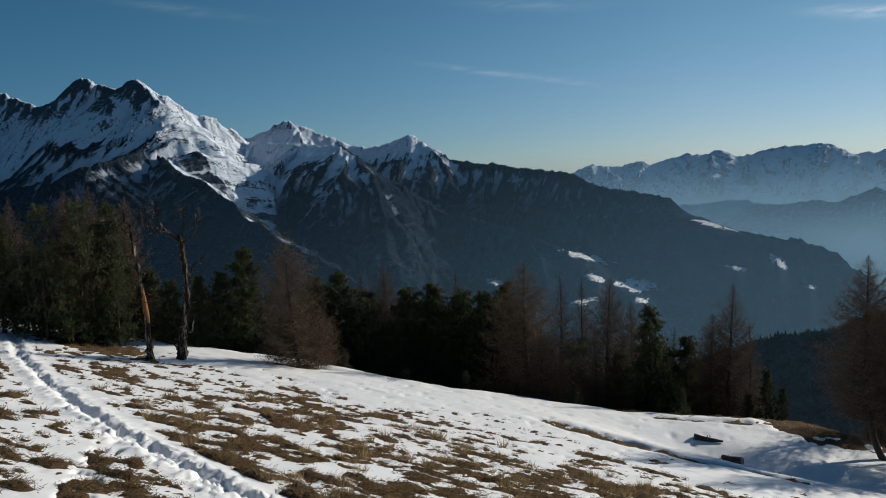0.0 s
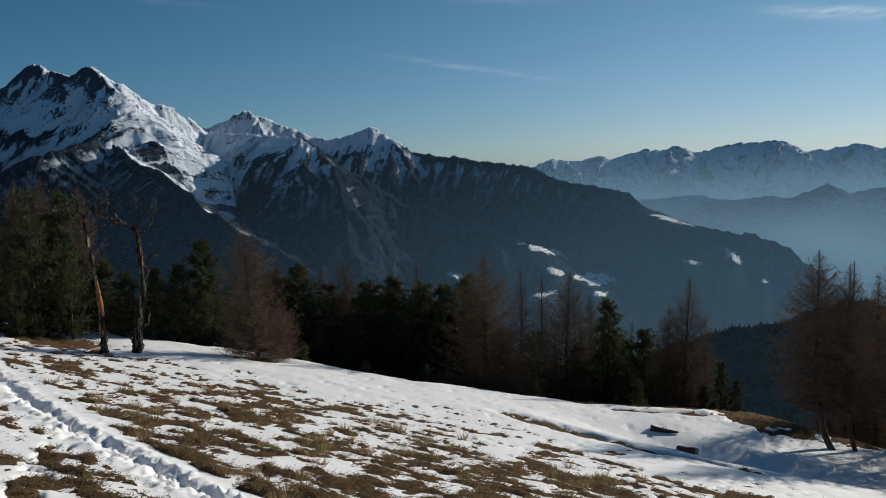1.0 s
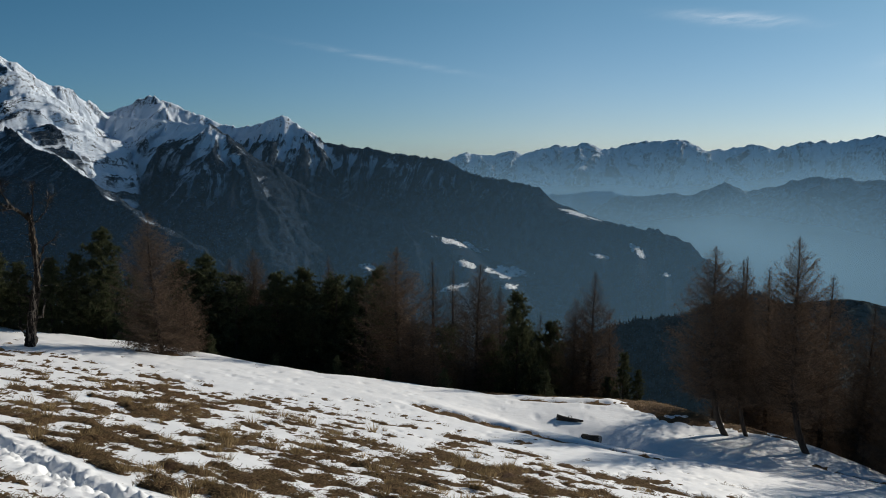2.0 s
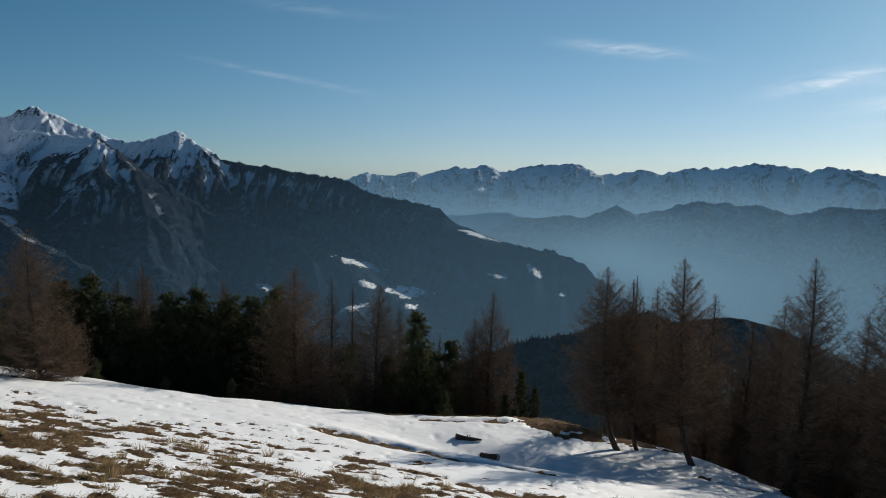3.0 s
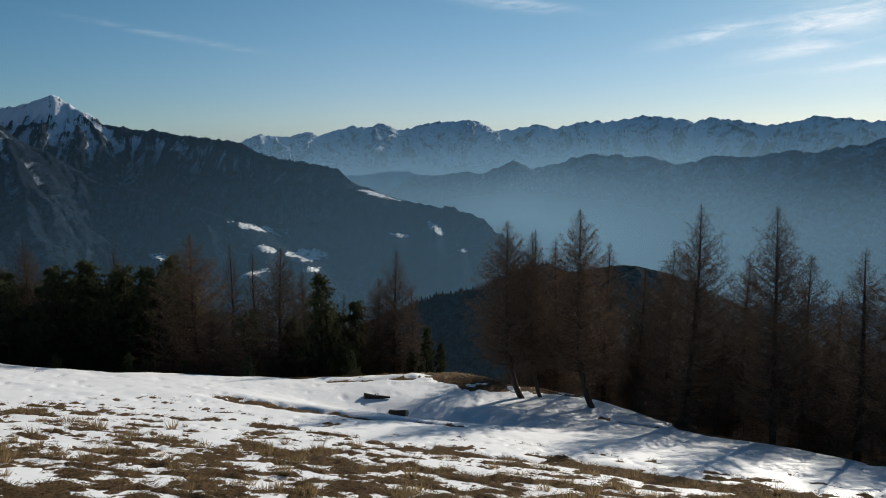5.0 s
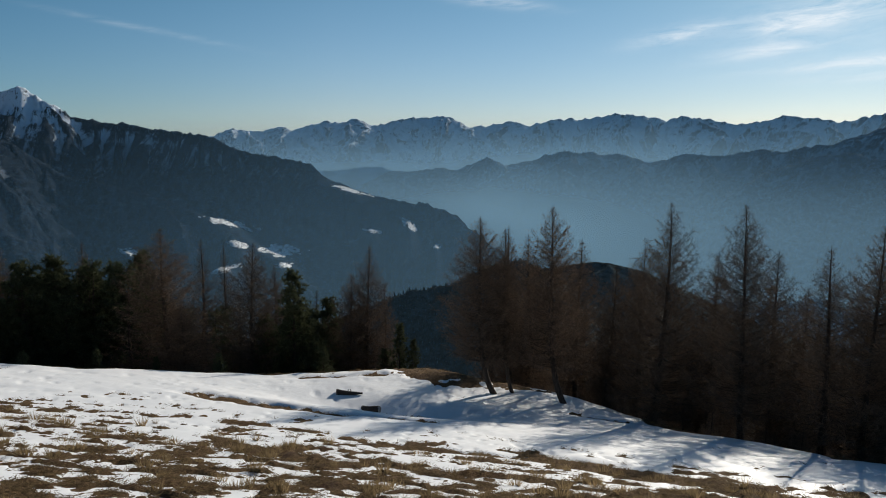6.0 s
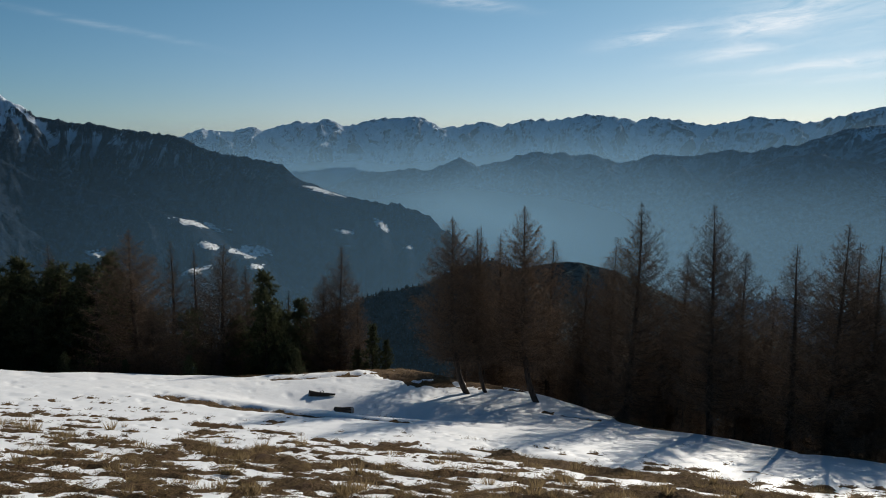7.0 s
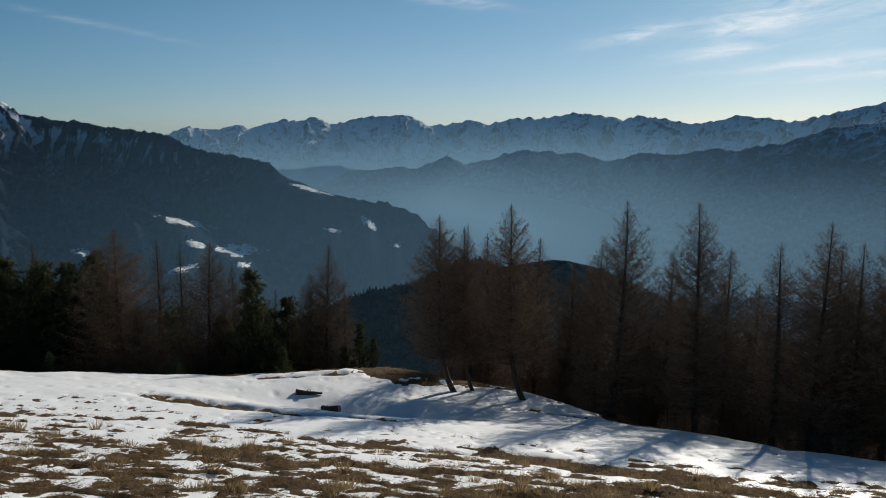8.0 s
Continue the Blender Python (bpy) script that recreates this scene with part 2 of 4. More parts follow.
def haze_material(name, top, depth, most, middle, width, floor, left, colour):
    """Blue haze painted on a see-through sheet that lets most light by and scatters the rest; it thins out upwards and
    towards both sides.
    """
    m = Mat(name)
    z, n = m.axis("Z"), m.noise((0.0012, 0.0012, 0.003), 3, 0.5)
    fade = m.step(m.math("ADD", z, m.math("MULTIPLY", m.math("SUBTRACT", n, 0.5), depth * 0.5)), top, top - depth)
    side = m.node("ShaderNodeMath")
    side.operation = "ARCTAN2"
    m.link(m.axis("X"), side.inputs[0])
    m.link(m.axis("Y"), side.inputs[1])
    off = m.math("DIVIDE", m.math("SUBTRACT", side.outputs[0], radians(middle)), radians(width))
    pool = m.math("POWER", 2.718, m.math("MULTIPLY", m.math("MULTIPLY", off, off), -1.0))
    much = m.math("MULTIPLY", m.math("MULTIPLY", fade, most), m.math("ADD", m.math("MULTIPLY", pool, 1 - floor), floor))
    # it fades in over the first degrees, which hides the sheet's left end
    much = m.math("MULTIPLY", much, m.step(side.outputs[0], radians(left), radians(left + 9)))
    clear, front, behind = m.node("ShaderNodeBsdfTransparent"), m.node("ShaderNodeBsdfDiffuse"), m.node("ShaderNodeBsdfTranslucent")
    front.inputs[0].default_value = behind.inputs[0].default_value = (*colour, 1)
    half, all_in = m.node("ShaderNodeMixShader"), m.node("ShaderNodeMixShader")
    half.inputs[0].default_value = 0.6
    m.link(front.outputs[0], half.inputs[1])
    m.link(behind.outputs[0], half.inputs[2])
    m.link(much, all_in.inputs[0])
    m.link(clear.outputs[0], all_in.inputs[1])
    m.link(half.outputs[0], all_in.inputs[2])
    m.link(all_in.outputs[0], m.out.inputs["Surface"])
    m.nt.nodes.remove(m.bsdf)
    return m.m


def far_snow_material():
    m = Mat("pasture_snow")
    n = m.noise((0.09, 0.09, 0.2), 6, 0.8)
    return m.done(m.ramp(n, (0.42, (0.05, 0.055, 0.055)), (0.52, (0.88, 0.88, 0.88))), 0.8, 0.0)


SNOW_FAR = far_snow_material()


# ---------------------------------------------------------------- helpers for shapes
def lattice(ix, iy, seed):
    h = (ix * 374761393 + iy * 668265263 + seed * 974634777) & 0xFFFFFFFF
    h = ((h ^ (h >> 13)) * 1274126177) & 0xFFFFFFFF
    return ((h ^ (h >> 16)) & 0xFFFF) / 65535.0


def smooth_noise(x, y, seed=0):
    ix, iy = np.floor(x).astype(np.int64), np.floor(y).astype(np.int64)
    fx, fy = x - ix, y - iy
    fx, fy = fx * fx * fx * (fx * (fx * 6 - 15) + 10), fy * fy * fy * (fy * (fy * 6 - 15) + 10)
    a, b = lattice(ix, iy, seed), lattice(ix + 1, iy, seed)
    c, d = lattice(ix, iy + 1, seed), lattice(ix + 1, iy + 1, seed)
    return (a + (b - a) * fx) * (1 - fy) + (c + (d - c) * fx) * fy


def fbm(x, y, octaves=4, seed=0, gain=0.5):
    """About -1 to 1."""
    total, amp, norm = 0.0, 1.0, 0.0
    for i in range(octaves):
        total = total + amp * (smooth_noise(x * 2 ** i + 17.3 * i, y * 2 ** i - 9.1 * i, seed + i) * 2 - 1)
        norm, amp = norm + amp, amp * gain
    return total / norm * 1.6


def ridged(x, y, octaves=4, seed=0, gain=0.5):
    """0 in the gullies, 1 on the ribs."""
    total, amp, norm = 0.0, 1.0, 0.0
    for i in range(octaves):
        total = total + amp * (1 - np.abs(smooth_noise(x * 2 ** i + 5.7 * i, y * 2 ** i + 3.3 * i, seed + i) * 2 - 1))
        norm, amp = norm + amp, amp * gain
    return total / norm


def ease(v, lo, hi):
    s = np.clip((v - lo) / (hi - lo), 0, 1)
    return s * s * (3 - 2 * s)


def raw_mesh(name, verts, faces, smooth=False):
    """A mesh from arrays of corners and of faces with equally many corners each."""
    verts, faces = np.asarray(verts, np.float32), np.asarray(faces, np.int32)
    me = bpy.data.meshes.new(name)
    n, k = faces.shape
    me.vertices.add(len(verts))
    me.vertices.foreach_set("co", verts.ravel())
    me.loops.add(n * k)
    me.loops.foreach_set("vertex_index", faces.ravel())
    me.polygons.add(n)
    me.polygons.foreach_set("loop_start", np.arange(0, n * k, k, dtype=np.int32))
    me.polygons.foreach_set("use_smooth", np.full(n, smooth))
    me.update(calc_edges=True)
    return me


def sheet(name, xs, ys, zs, material, closed=False, us=None, vs=None):
    """A grid of places, rows by columns, as one smooth mesh."""
    rows, cols = xs.shape
    i, j = np.meshgrid(np.arange(rows - 1), np.arange(cols if closed else cols - 1), indexing="ij")
    k = (j + 1) % cols
    faces = np.stack([i * cols + j, i * cols + k, (i + 1) * cols + k, (i + 1) * cols + j], -1).reshape(-1, 4)
    me = raw_mesh(name, np.stack([xs, ys, zs], -1).reshape(-1, 3), faces, True)
    me.materials.append(material)
    if us is not None:
        loops = np.empty(len(me.loops), np.int32)
        me.loops.foreach_get("vertex_index", loops)
        me.uv_layers.new(name="flank").data.foreach_set("uv", np.stack([us.ravel()[loops], vs.ravel()[loops]], -1).astype(np.float32).ravel())
    return new(name, me)


def part(name, me, material, parent, label=""):
    if not me.materials:
        me.materials.append(material)
    ob = new(name, me)
    ob.parent = parent
    return tagged(ob, label)


def place(bearing, dist):
    return dist * math.sin(radians(bearing)), dist * math.cos(radians(bearing))


# ---------------------------------------------------------------- the meadow
CREST_BEARING = [-180, -60, -31, -20, -10, -4, 3, 9, 17, 22, 25, 30, 34, 40, 44, 50, 54, 58, 62, 90, 180]
CREST_DIST = [60, 55, 42, 33, 30.2, 27.4, 26.9, 26.4, 26.7, 27.3, 29.0, 27.2, 27.4, 25.8, 24.0, 23.1, 22.6, 23.6, 22.6, 22, 60]
TRAIL = [(-0.3, 5.4), (-1.3, 7.2), (-2.15, 8.3), (-2.6, 8.75), (-3.15, 9.5), (-3.85, 10.3), (-4.75, 11.4), (-5.9, 12.85), (-7.65, 15.35), (-10.1, 18.9), (-13.5, 24.1), (-15.85, 28.2), (-18.8, 33.2), (-24.0, 42.0)]

OLD_TRACK = [(-5.31, 11.94), (-4.63, 10.31), (-4.08, 8.6), (-3.3, 6.5)]


def line_dist(x, y, line):
    best = np.full(np.shape(x), 1e9)
    for (ax, ay), (bx, by) in zip(line, line[1:]):
        dx, dy = bx - ax, by - ay
        s = np.clip(((x - ax) * dx + (y - ay) * dy) / (dx * dx + dy * dy), 0, 1)
        best = np.minimum(best, np.hypot(x - ax - s * dx, y - ay - s * dy))
    return best


def bell(x, y, cx, cy, rx, ry, turn=0.0):
    c, s = math.cos(radians(turn)), math.sin(radians(turn))
    u, v = (x - cx) * c + (y - cy) * s, -(x - cx) * s + (y - cy) * c
    return np.exp(-(u / rx) ** 2 - (v / ry) ** 2)


def land(x, y):
    """The lie of the land, without snow and tussocks: a meadow that falls to the front and to the right, then the wooded slope and the valley."""
    x, y = np.asarray(x, float), np.asarray(y, float)
    r, b = np.hypot(x, y), np.degrees(np.arctan2(x, y))
    rim = np.interp(b, CREST_BEARING, CREST_DIST)
    q = np.minimum(r, rim + 6) / np.maximum(r, 1e-6)
    px, py = x * q, y * q
    z = -0.198 * px - 0.295 * py - 0.00084 * px * px + 0.00184 * px * py + 0.00297 * py * py * (py > 0)
    z = z - 0.7 * bell(x, y, 8.7, 21.2, 3.6, 1.3, -35) + 0.6 * bell(x, y, 11.6, 25.8, 4.5, 2.0, -20) + 0.25 * bell(x, y, 16, 23, 3, 2, -40) + 0.45 * bell(x, y, 13.6, 27.6, 2.2, 1.2, -25)
    over = np.maximum(r - rim, 0)
    z = z - 0.48 * over * over / (over + 7) - 0.02 * np.maximum(over - 200, 0)
    return np.maximum(z, -640 + 8 * fbm(x / 400, y / 400, 3, 40))


def along_across(x, y):
    return 0.79 * x - 0.61 * y, 0.61 * x + 0.79 * y


def tussocks(x, y):
    u, v = along_across(x, y)
    worn = ease(line_dist(x, y, TRAIL), 0.6, 0.38)
    return (0.085 * fbm(u / 0.62, v / 0.22, 4, 3, 0.66) + 0.022 * fbm(x / 0.16, y / 0.16, 2, 9)) * (1 - 0.9 * worn) - 0.22 * worn


def snow_depth(x, y):
    """Mean depth of the snow over the tussocks; below zero the turf lies bare."""
    u, v = along_across(x, y)
    d = 0.008 + 0.10 * ease(v + 1.4 * fbm(u / 4, v / 2.5, 3, 21), 12.0, 18.3 + 2.4 * ease(u, -19, -13))
    d = d - 0.016 * ease(u, -9, -3) * ease(v, 13.8, 12) - 0.006 * ease(v, 9.5, 7.5)
    left = ease(line_dist(x, y, TRAIL) * np.sign(-(x + 2.8) * 0.85 - (y - 9.4) * 0.52), 0.3, 1.2)
    d = d + 0.013 * left
    d = d + 0.016 * fbm(u / 2.6, v / 1.0, 3, 31)
    for cx, cy, rx, ry, turn, how in BARE:
        d = d - how * bell(x, y, cx, cy, rx, ry, turn) * (1 + 0.65 * fbm(x / 0.45, y / 0.35, 3, 77))
    over = np.hypot(x, y) - np.interp(np.degrees(np.arctan2(x, y)), CREST_BEARING, CREST_DIST)
    d = d - 0.17 * ease(over + 1.2 * fbm(x / 2.2, y / 2.2, 3, 81), 0.2, 3.0) + 0.22 * ease(over, 3, 6) * fbm(x / 1.3, y / 1.3, 3, 83)
    track = line_dist(x, y, TRAIL)
    d = d + 0.02 * ease(track, 0.6, 0.3)
    return d


BARE = [
    (3.9, 21.3, 1.5, 0.36, -52, 0.34), (5.35, 19.9, 1.0, 0.24, -55, 0.25), (6.9, 18.55, 1.7, 0.17, -31, 0.25), (5.5, 21.4, 0.6, 0.18, -40, 0.2), (12.6, 25.4, 1.7, 1.3, -25, 0.4), (9.0, 25.5, 2.6, 0.22, -8, 0.115), (13.2, 27.2, 1.6, 0.8, -25, 0.3),
    (-12.6, 28.6, 2.6, 0.9, -42, 0.3), (-5.2, 28.6, 1.1, 0.5, -10, 0.35), (15.6, 18.9, 1.5, 0.3, -45, 0.3), (9.7, 11.0, 2.3, 0.45, -62, 0.2),
    (6.9, 13.6, 0.9, 0.2, -30, 0.2), (21.0, 12.0, 2.0, 0.8, -50, 0.3), (15.2, 23.6, 1.2, 0.5, -30, 0.2), (-17.0, 34.5, 1.6, 0.4, -30, 0.3),
]


def snow_relief(x, y):
    return 0.012 * fbm(x / 0.9, y / 0.9, 2, 51) + 0.006 * fbm(x / 0.25, y / 0.25, 3, 55) - 0.045 * ease(smooth_noise(x / 0.26, y / 0.26, 58), 0.8, 0.97)


def trodden(x, y):
    """The path of footsteps, pressed into the snow."""
    d = line_dist(x, y, TRAIL)
    wobble = d + 0.1 * fbm(x / 0.35, y / 0.35, 3, 61)
    rough = fbm(x / 0.1, y / 0.1, 3, 63)
    groove = 0.018 * ease(wobble, 0.5, 0.2) - 0.105 * ease(wobble, 0.19, 0.08)
    prints = -0.06 * ease(line_dist(x, y, OLD_TRACK), 0.2, 0.09) * ease(smooth_noise(x / 0.19, y / 0.19, 91), 0.42, 0.6)
    return groove + prints + 0.06 * rough * ease(d, 0.5, 0.15)


def meadow_grid(step, ratio, end):
    """Rings and bearings round the eye, close together in the part of the meadow that lies before it."""
    bearings = np.radians(np.concatenate([np.arange(-37, 66, step), np.arange(66.5, 322, 1.5)]))
    radii = np.concatenate([[0.004], 0.3 * 1.09 ** np.arange(31), 4.3 * ratio ** np.arange(int(math.log(end / 4.3) / math.log(ratio)))])
    return bearings, radii


def build_ground():
    bearings, radii = meadow_grid(0.24, 1.009, 50)
    radii = np.concatenate([radii, 50.5 * 1.08 ** np.arange(59), [4900]])
    r, b = np.meshgrid(radii[radii <= 4900], bearings, indexing="ij")
    x, y = r * np.sin(b), r * np.cos(b)
    z = land(x, y) + tussocks(x, y) * ease(r, 70, 50) * ease(r, 0.5, 4)
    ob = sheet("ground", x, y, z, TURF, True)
    tagged(ob, "brown winter turf of a steep alpine meadow", "ground", kind="structure")


def build_snow():
    bearings, radii = meadow_grid(0.19, 1.006, 58)
    r, b = np.meshgrid(radii, bearings, indexing="ij")
    x, y = r * np.sin(b), r * np.cos(b)
    z = land(x, y) + snow_depth(x, y) + snow_relief(x, y) + trodden(x, y)
    ob = sheet("snow", x, y, z, SNOW, True)
    tagged(ob, "thin patchy snow with footprints over the sloping meadow", "snow", kind="structure")


build_ground()
build_snow()


# ---------------------------------------------------------------- the mountains
# bearing, height angle, half length and half breadth in degrees, fall to the right
FIELDS = [
    (10.68, -5.81, 1.88, 0.29, 0.25),
    (11.07, -7.24, 0.75, 0.25, 0.28),
    (14.11, -7.75, 1.67, 0.46, 0.13),
    (3.89, -7.53, 0.83, 0.25, 0.28),
    (19.33, -3.46, 1.75, 0.19, 0.23),
    (23.49, -5.98, 0.58, 0.38, 0.58),
    (20.87, -6.46, 0.75, 0.17, 0.18),
    (14.27, -8.84, 0.67, 0.21, -0.02),
    (10.17, -9.00, 1.25, 0.25, -0.22),
    (25.50, -7.60, 0.33, 0.17, -0.02),
]
SLOPES = {}


def craggy(pts, rng, rough):
    """A ridge line broken into teeth and notches of about rough metres."""
    if not rough:
        return pts
    made = [pts[0]]
    for p, q in zip(pts, pts[1:]):
        p, q = np.array(p), np.array(q)
        n = max(1, int(math.hypot(*(q - p)[:2]) / 22))
        for i in range(1, n + 1):
            at = p + (q - p) * i / n
            at[2] += 0 if i == n else rough * rng.choice([-1.0, -0.3, 0.35, 0.9]) * rng.uniform(0.4, 1.0)
            at[:2] += rng.normal(0, 5, 2) * (i < n)
            made.append(tuple(at))
    return made


def ribs_from(pts, rng, every, reach, hang, height_floor):
    """Side ribs that branch off a ridge to both sides and sink more slowly than its flanks. Gives lines and their side, 1 for the ridge's left."""
    made, side = [], 1
    for (ax, ay, az), (bx, by, bz) in zip(pts, pts[1:]):
        long = math.hypot(bx - ax, by - ay)
        if long < 1:
            continue
        ux, uy, fall = (bx - ax) / long, (by - ay) / long, (bz - az) / long
        s = rng.uniform(0.2, 0.9) * every
        while s < long:
            side = -side
            ahead = np.clip(-fall * 1.6 + rng.uniform(-0.25, 0.45), -0.9, 0.9)
            wx, wy = -uy * side + ux * ahead, ux * side + uy * ahead
            k = math.hypot(wx, wy)
            wx, wy = wx / k, wy / k
            x, y, z = ax + ux * s, ay + uy * s, az + fall * s - 2.0
            line = [(x, y, z)]
            length, steps = reach * rng.uniform(0.5, 1.15), 4
            for i in range(steps):
                turn = rng.uniform(-0.35, 0.35)
                wx, wy = wx * math.cos(turn) - wy * math.sin(turn), wx * math.sin(turn) + wy * math.cos(turn)
                d = length / steps
                x, y, z = x + wx * d, y + wy * d, z - d * hang * rng.uniform(0.8, 1.25) * (1 + 0.12 * i)
                line.append((x, y, z))
            if line[-1][2] > height_floor:
                made.append((line, side))
            s += every * rng.uniform(0.7, 1.4)
    return made


def mountain(name, ridges, left, right, near, far, material, label, steep=0.7, relief=40.0, fine=2.0, grid=(0.09, 16.0), floor=-640, seed=100, crests=2, wander=50, benches=(), every=150, reach=520, hang=0.52, sharp=1.3, rough=0.0, trees=(), spurs=()):
    """A range, from ridge lines of (bearing, height angle, distance): the land falls off on both sides of each ridge and of the ribs that branch off it.
    trees: the height of the treeline on each ridge's left and right; spurs: how fast each ridge's ribs sink, how long they are and how steep its flanks are."""
    bearings = np.radians(np.arange(left, right, grid[0]))
    radii = np.arange(near, far, grid[1])
    r, b = np.meshgrid(radii, bearings, indexing="ij")
    x, y = r * np.sin(b), r * np.cos(b)
    rng = np.random.default_rng(seed)
    wx = x + wander * fbm(x / 170, y / 170, 4, seed + 1, 0.6)
    wy = y + wander * fbm(x / 170, y / 170, 4, seed + 2, 0.6)
    k = steep * (1 + 0.16 * fbm(x / 500, y / 500, 2, seed + 3))
    z = np.full(x.shape, -1e4)
    gap, run, edge, tree = np.full(x.shape, 1e9), np.zeros(x.shape), np.full(x.shape, 1e9), np.zeros(x.shape)

    def raise_line(pts, px, py, steepness, length, sides, window, own):
        for (ax, ay, az), (bx, by, bz) in zip(pts, pts[1:]):
            dx, dy = bx - ax, by - ay
            free = ((px - ax) * dx + (py - ay) * dy) / (dx * dx + dy * dy)
            s = np.clip(free, 0, 1)
            d = np.hypot(px - ax - s * dx, py - ay - s * dy)
            h = az + (bz - az) * s - steepness * d
            zw = z[window]
            win = h > zw
            zw[win] = h[win]
            gap[window][win] = d[win] + own
            edge[window][win] = d[win]
            run[window][win] = (length + free * math.hypot(dx, dy) if not own else 2800 * b[window])[win]
            tree[window][win] = np.where(dx * (py - ay) - dy * (px - ax) > 0, sides[0], sides[1])[win]
            length += math.hypot(dx, dy)

    lines = [[(*place(bb, dd), EYE + dd * math.tan(radians(el))) for bb, el, dd in ridge] for ridge in ridges]
    whole = (slice(None), slice(None))
    for n, pts in enumerate(lines):
        px, py = (x, y) if n < crests else (wx, wy)
        raise_line(craggy(pts, rng, rough if n < crests else 0.0), px, py, k * (spurs[n][2] if n < len(spurs) else 1.0), 1000.0 * n, trees[n] if n < len(trees) else (5000, 5000), whole, 0)
    span = reach * 1.2 + 150
    for n, pts in enumerate(lines):
        both = trees[n] if n < len(trees) else (5000, 5000)
        sink, extent, slant = spurs[n] if n < len(spurs) else (hang, reach, 1.0)
        for m, (rib, side) in enumerate(ribs_from(pts, rng, every, extent, steep * slant * sink, floor)):
            level = both[0] if side > 0 else both[1]
            branches = [(rib, sharp)] + [(twig, sharp + 0.15) for twig, which in ribs_from(rib, rng, every * 0.75, extent * 0.3, steep * slant * 0.8, floor)]
            for line, edged in branches:
                q = np.array(line)
                rr, bb = np.hypot(q[:, 0], q[:, 1]), np.arctan2(q[:, 0], q[:, 1])
                i0, i1 = np.searchsorted(radii, (rr.min() - span, rr.max() + span))
                j0, j1 = np.searchsorted(bearings, (bb.min() - span / rr.mean(), bb.max() + span / rr.mean()))
                if i1 - i0 < 2 or j1 - j0 < 2:
                    continue
                window = (slice(i0, i1), slice(j0, j1))
                raise_line(line, wx[window], wy[window], k[window] * slant * edged, 300.0 * m + 5000 * n, (level, level), window, 60 if edged == sharp else 120)
    away = ease(gap, 0, 160)
    bend = run + 12 * fbm(x / 120, y / 120, 2, seed + 4)
    # gullies within the flanks, then rough ground
    z = z + relief * (ridged(bend / 75, edge / 260, 3, seed + 5, 0.55) - 0.64) * (0.08 + ease(edge, 0, 110))
    z = z + 0.45 * relief * (ridged(wx / 110, wy / 110, 4, seed + 6, 0.6) - 0.62) * (0.12 + away)
    z = z + 0.25 * relief * (ridged(run / 34, gap / 60, 3, seed + 11, 0.6) - 0.62) * np.exp(-gap / 50)
    z = z + fine * fbm(x / 26, y / 26, 5, seed + 7, 0.7) * (0.5 + 0.9 * away)
    for bb, el, half, deep in benches:
        col = int(np.argmin(np.abs(np.degrees(bearings) - bb)))
        line = EYE + r[:, 0] * math.tan(radians(el))
        row = int(np.argmax(z[:, col] > line))
        r0 = r[row, 0] - (300 if bb < 10.9 and el > -6.5 else 130 if el < -5 else 20)
        z0 = EYE + r0 * math.tan(radians(el))
        w = np.exp(-(((np.degrees(b) - bb) / (half * 1.6)) ** 2 + ((r - r0) / deep) ** 2) ** 1.5)
        z = z * (1 - w) + (z0 + 0.03 * (r - r0) - (np.degrees(b) - bb) * 14) * w
    z = np.maximum(z, floor - 20)
    for n in range(3):
        p = np.pad(tree, 1, "edge")
        tree = (p[:-2, 1:-1] + p[2:, 1:-1] + p[1:-1, :-2] + p[1:-1, 2:]) / 4
    # how far each spot lies below the ground round it: snow gathers in the gullies, woods climb the ribs
    round_it = z
    for n in range(2):
        for ax, half in ((0, 4), (1, 8)):
            wide = np.moveaxis(np.pad(round_it, [(half + 1, half) if a == ax else (0, 0) for a in range(2)], "edge"), ax, 0)
            total = np.cumsum(wide, 0)
            round_it = np.moveaxis((total[2 * half + 1:] - total[:-2 * half - 1]) / (2 * half + 1), 0, ax)
    hollow = np.clip((round_it - z) / 9.0, -1, 1)
    SLOPES[name] = (radii, np.degrees(b[0]), z)
    ob = sheet(name, x, y, z, material, us=bend, vs=gap)
    ob.data.attributes.new("treeline", "FLOAT", "POINT").data.foreach_set("value", tree.astype(np.float32).ravel())
    ob.data.attributes.new("hollow", "FLOAT", "POINT").data.foreach_set("value", hollow.astype(np.float32).ravel())
    return tagged(ob, label, "mountain", kind="structure")


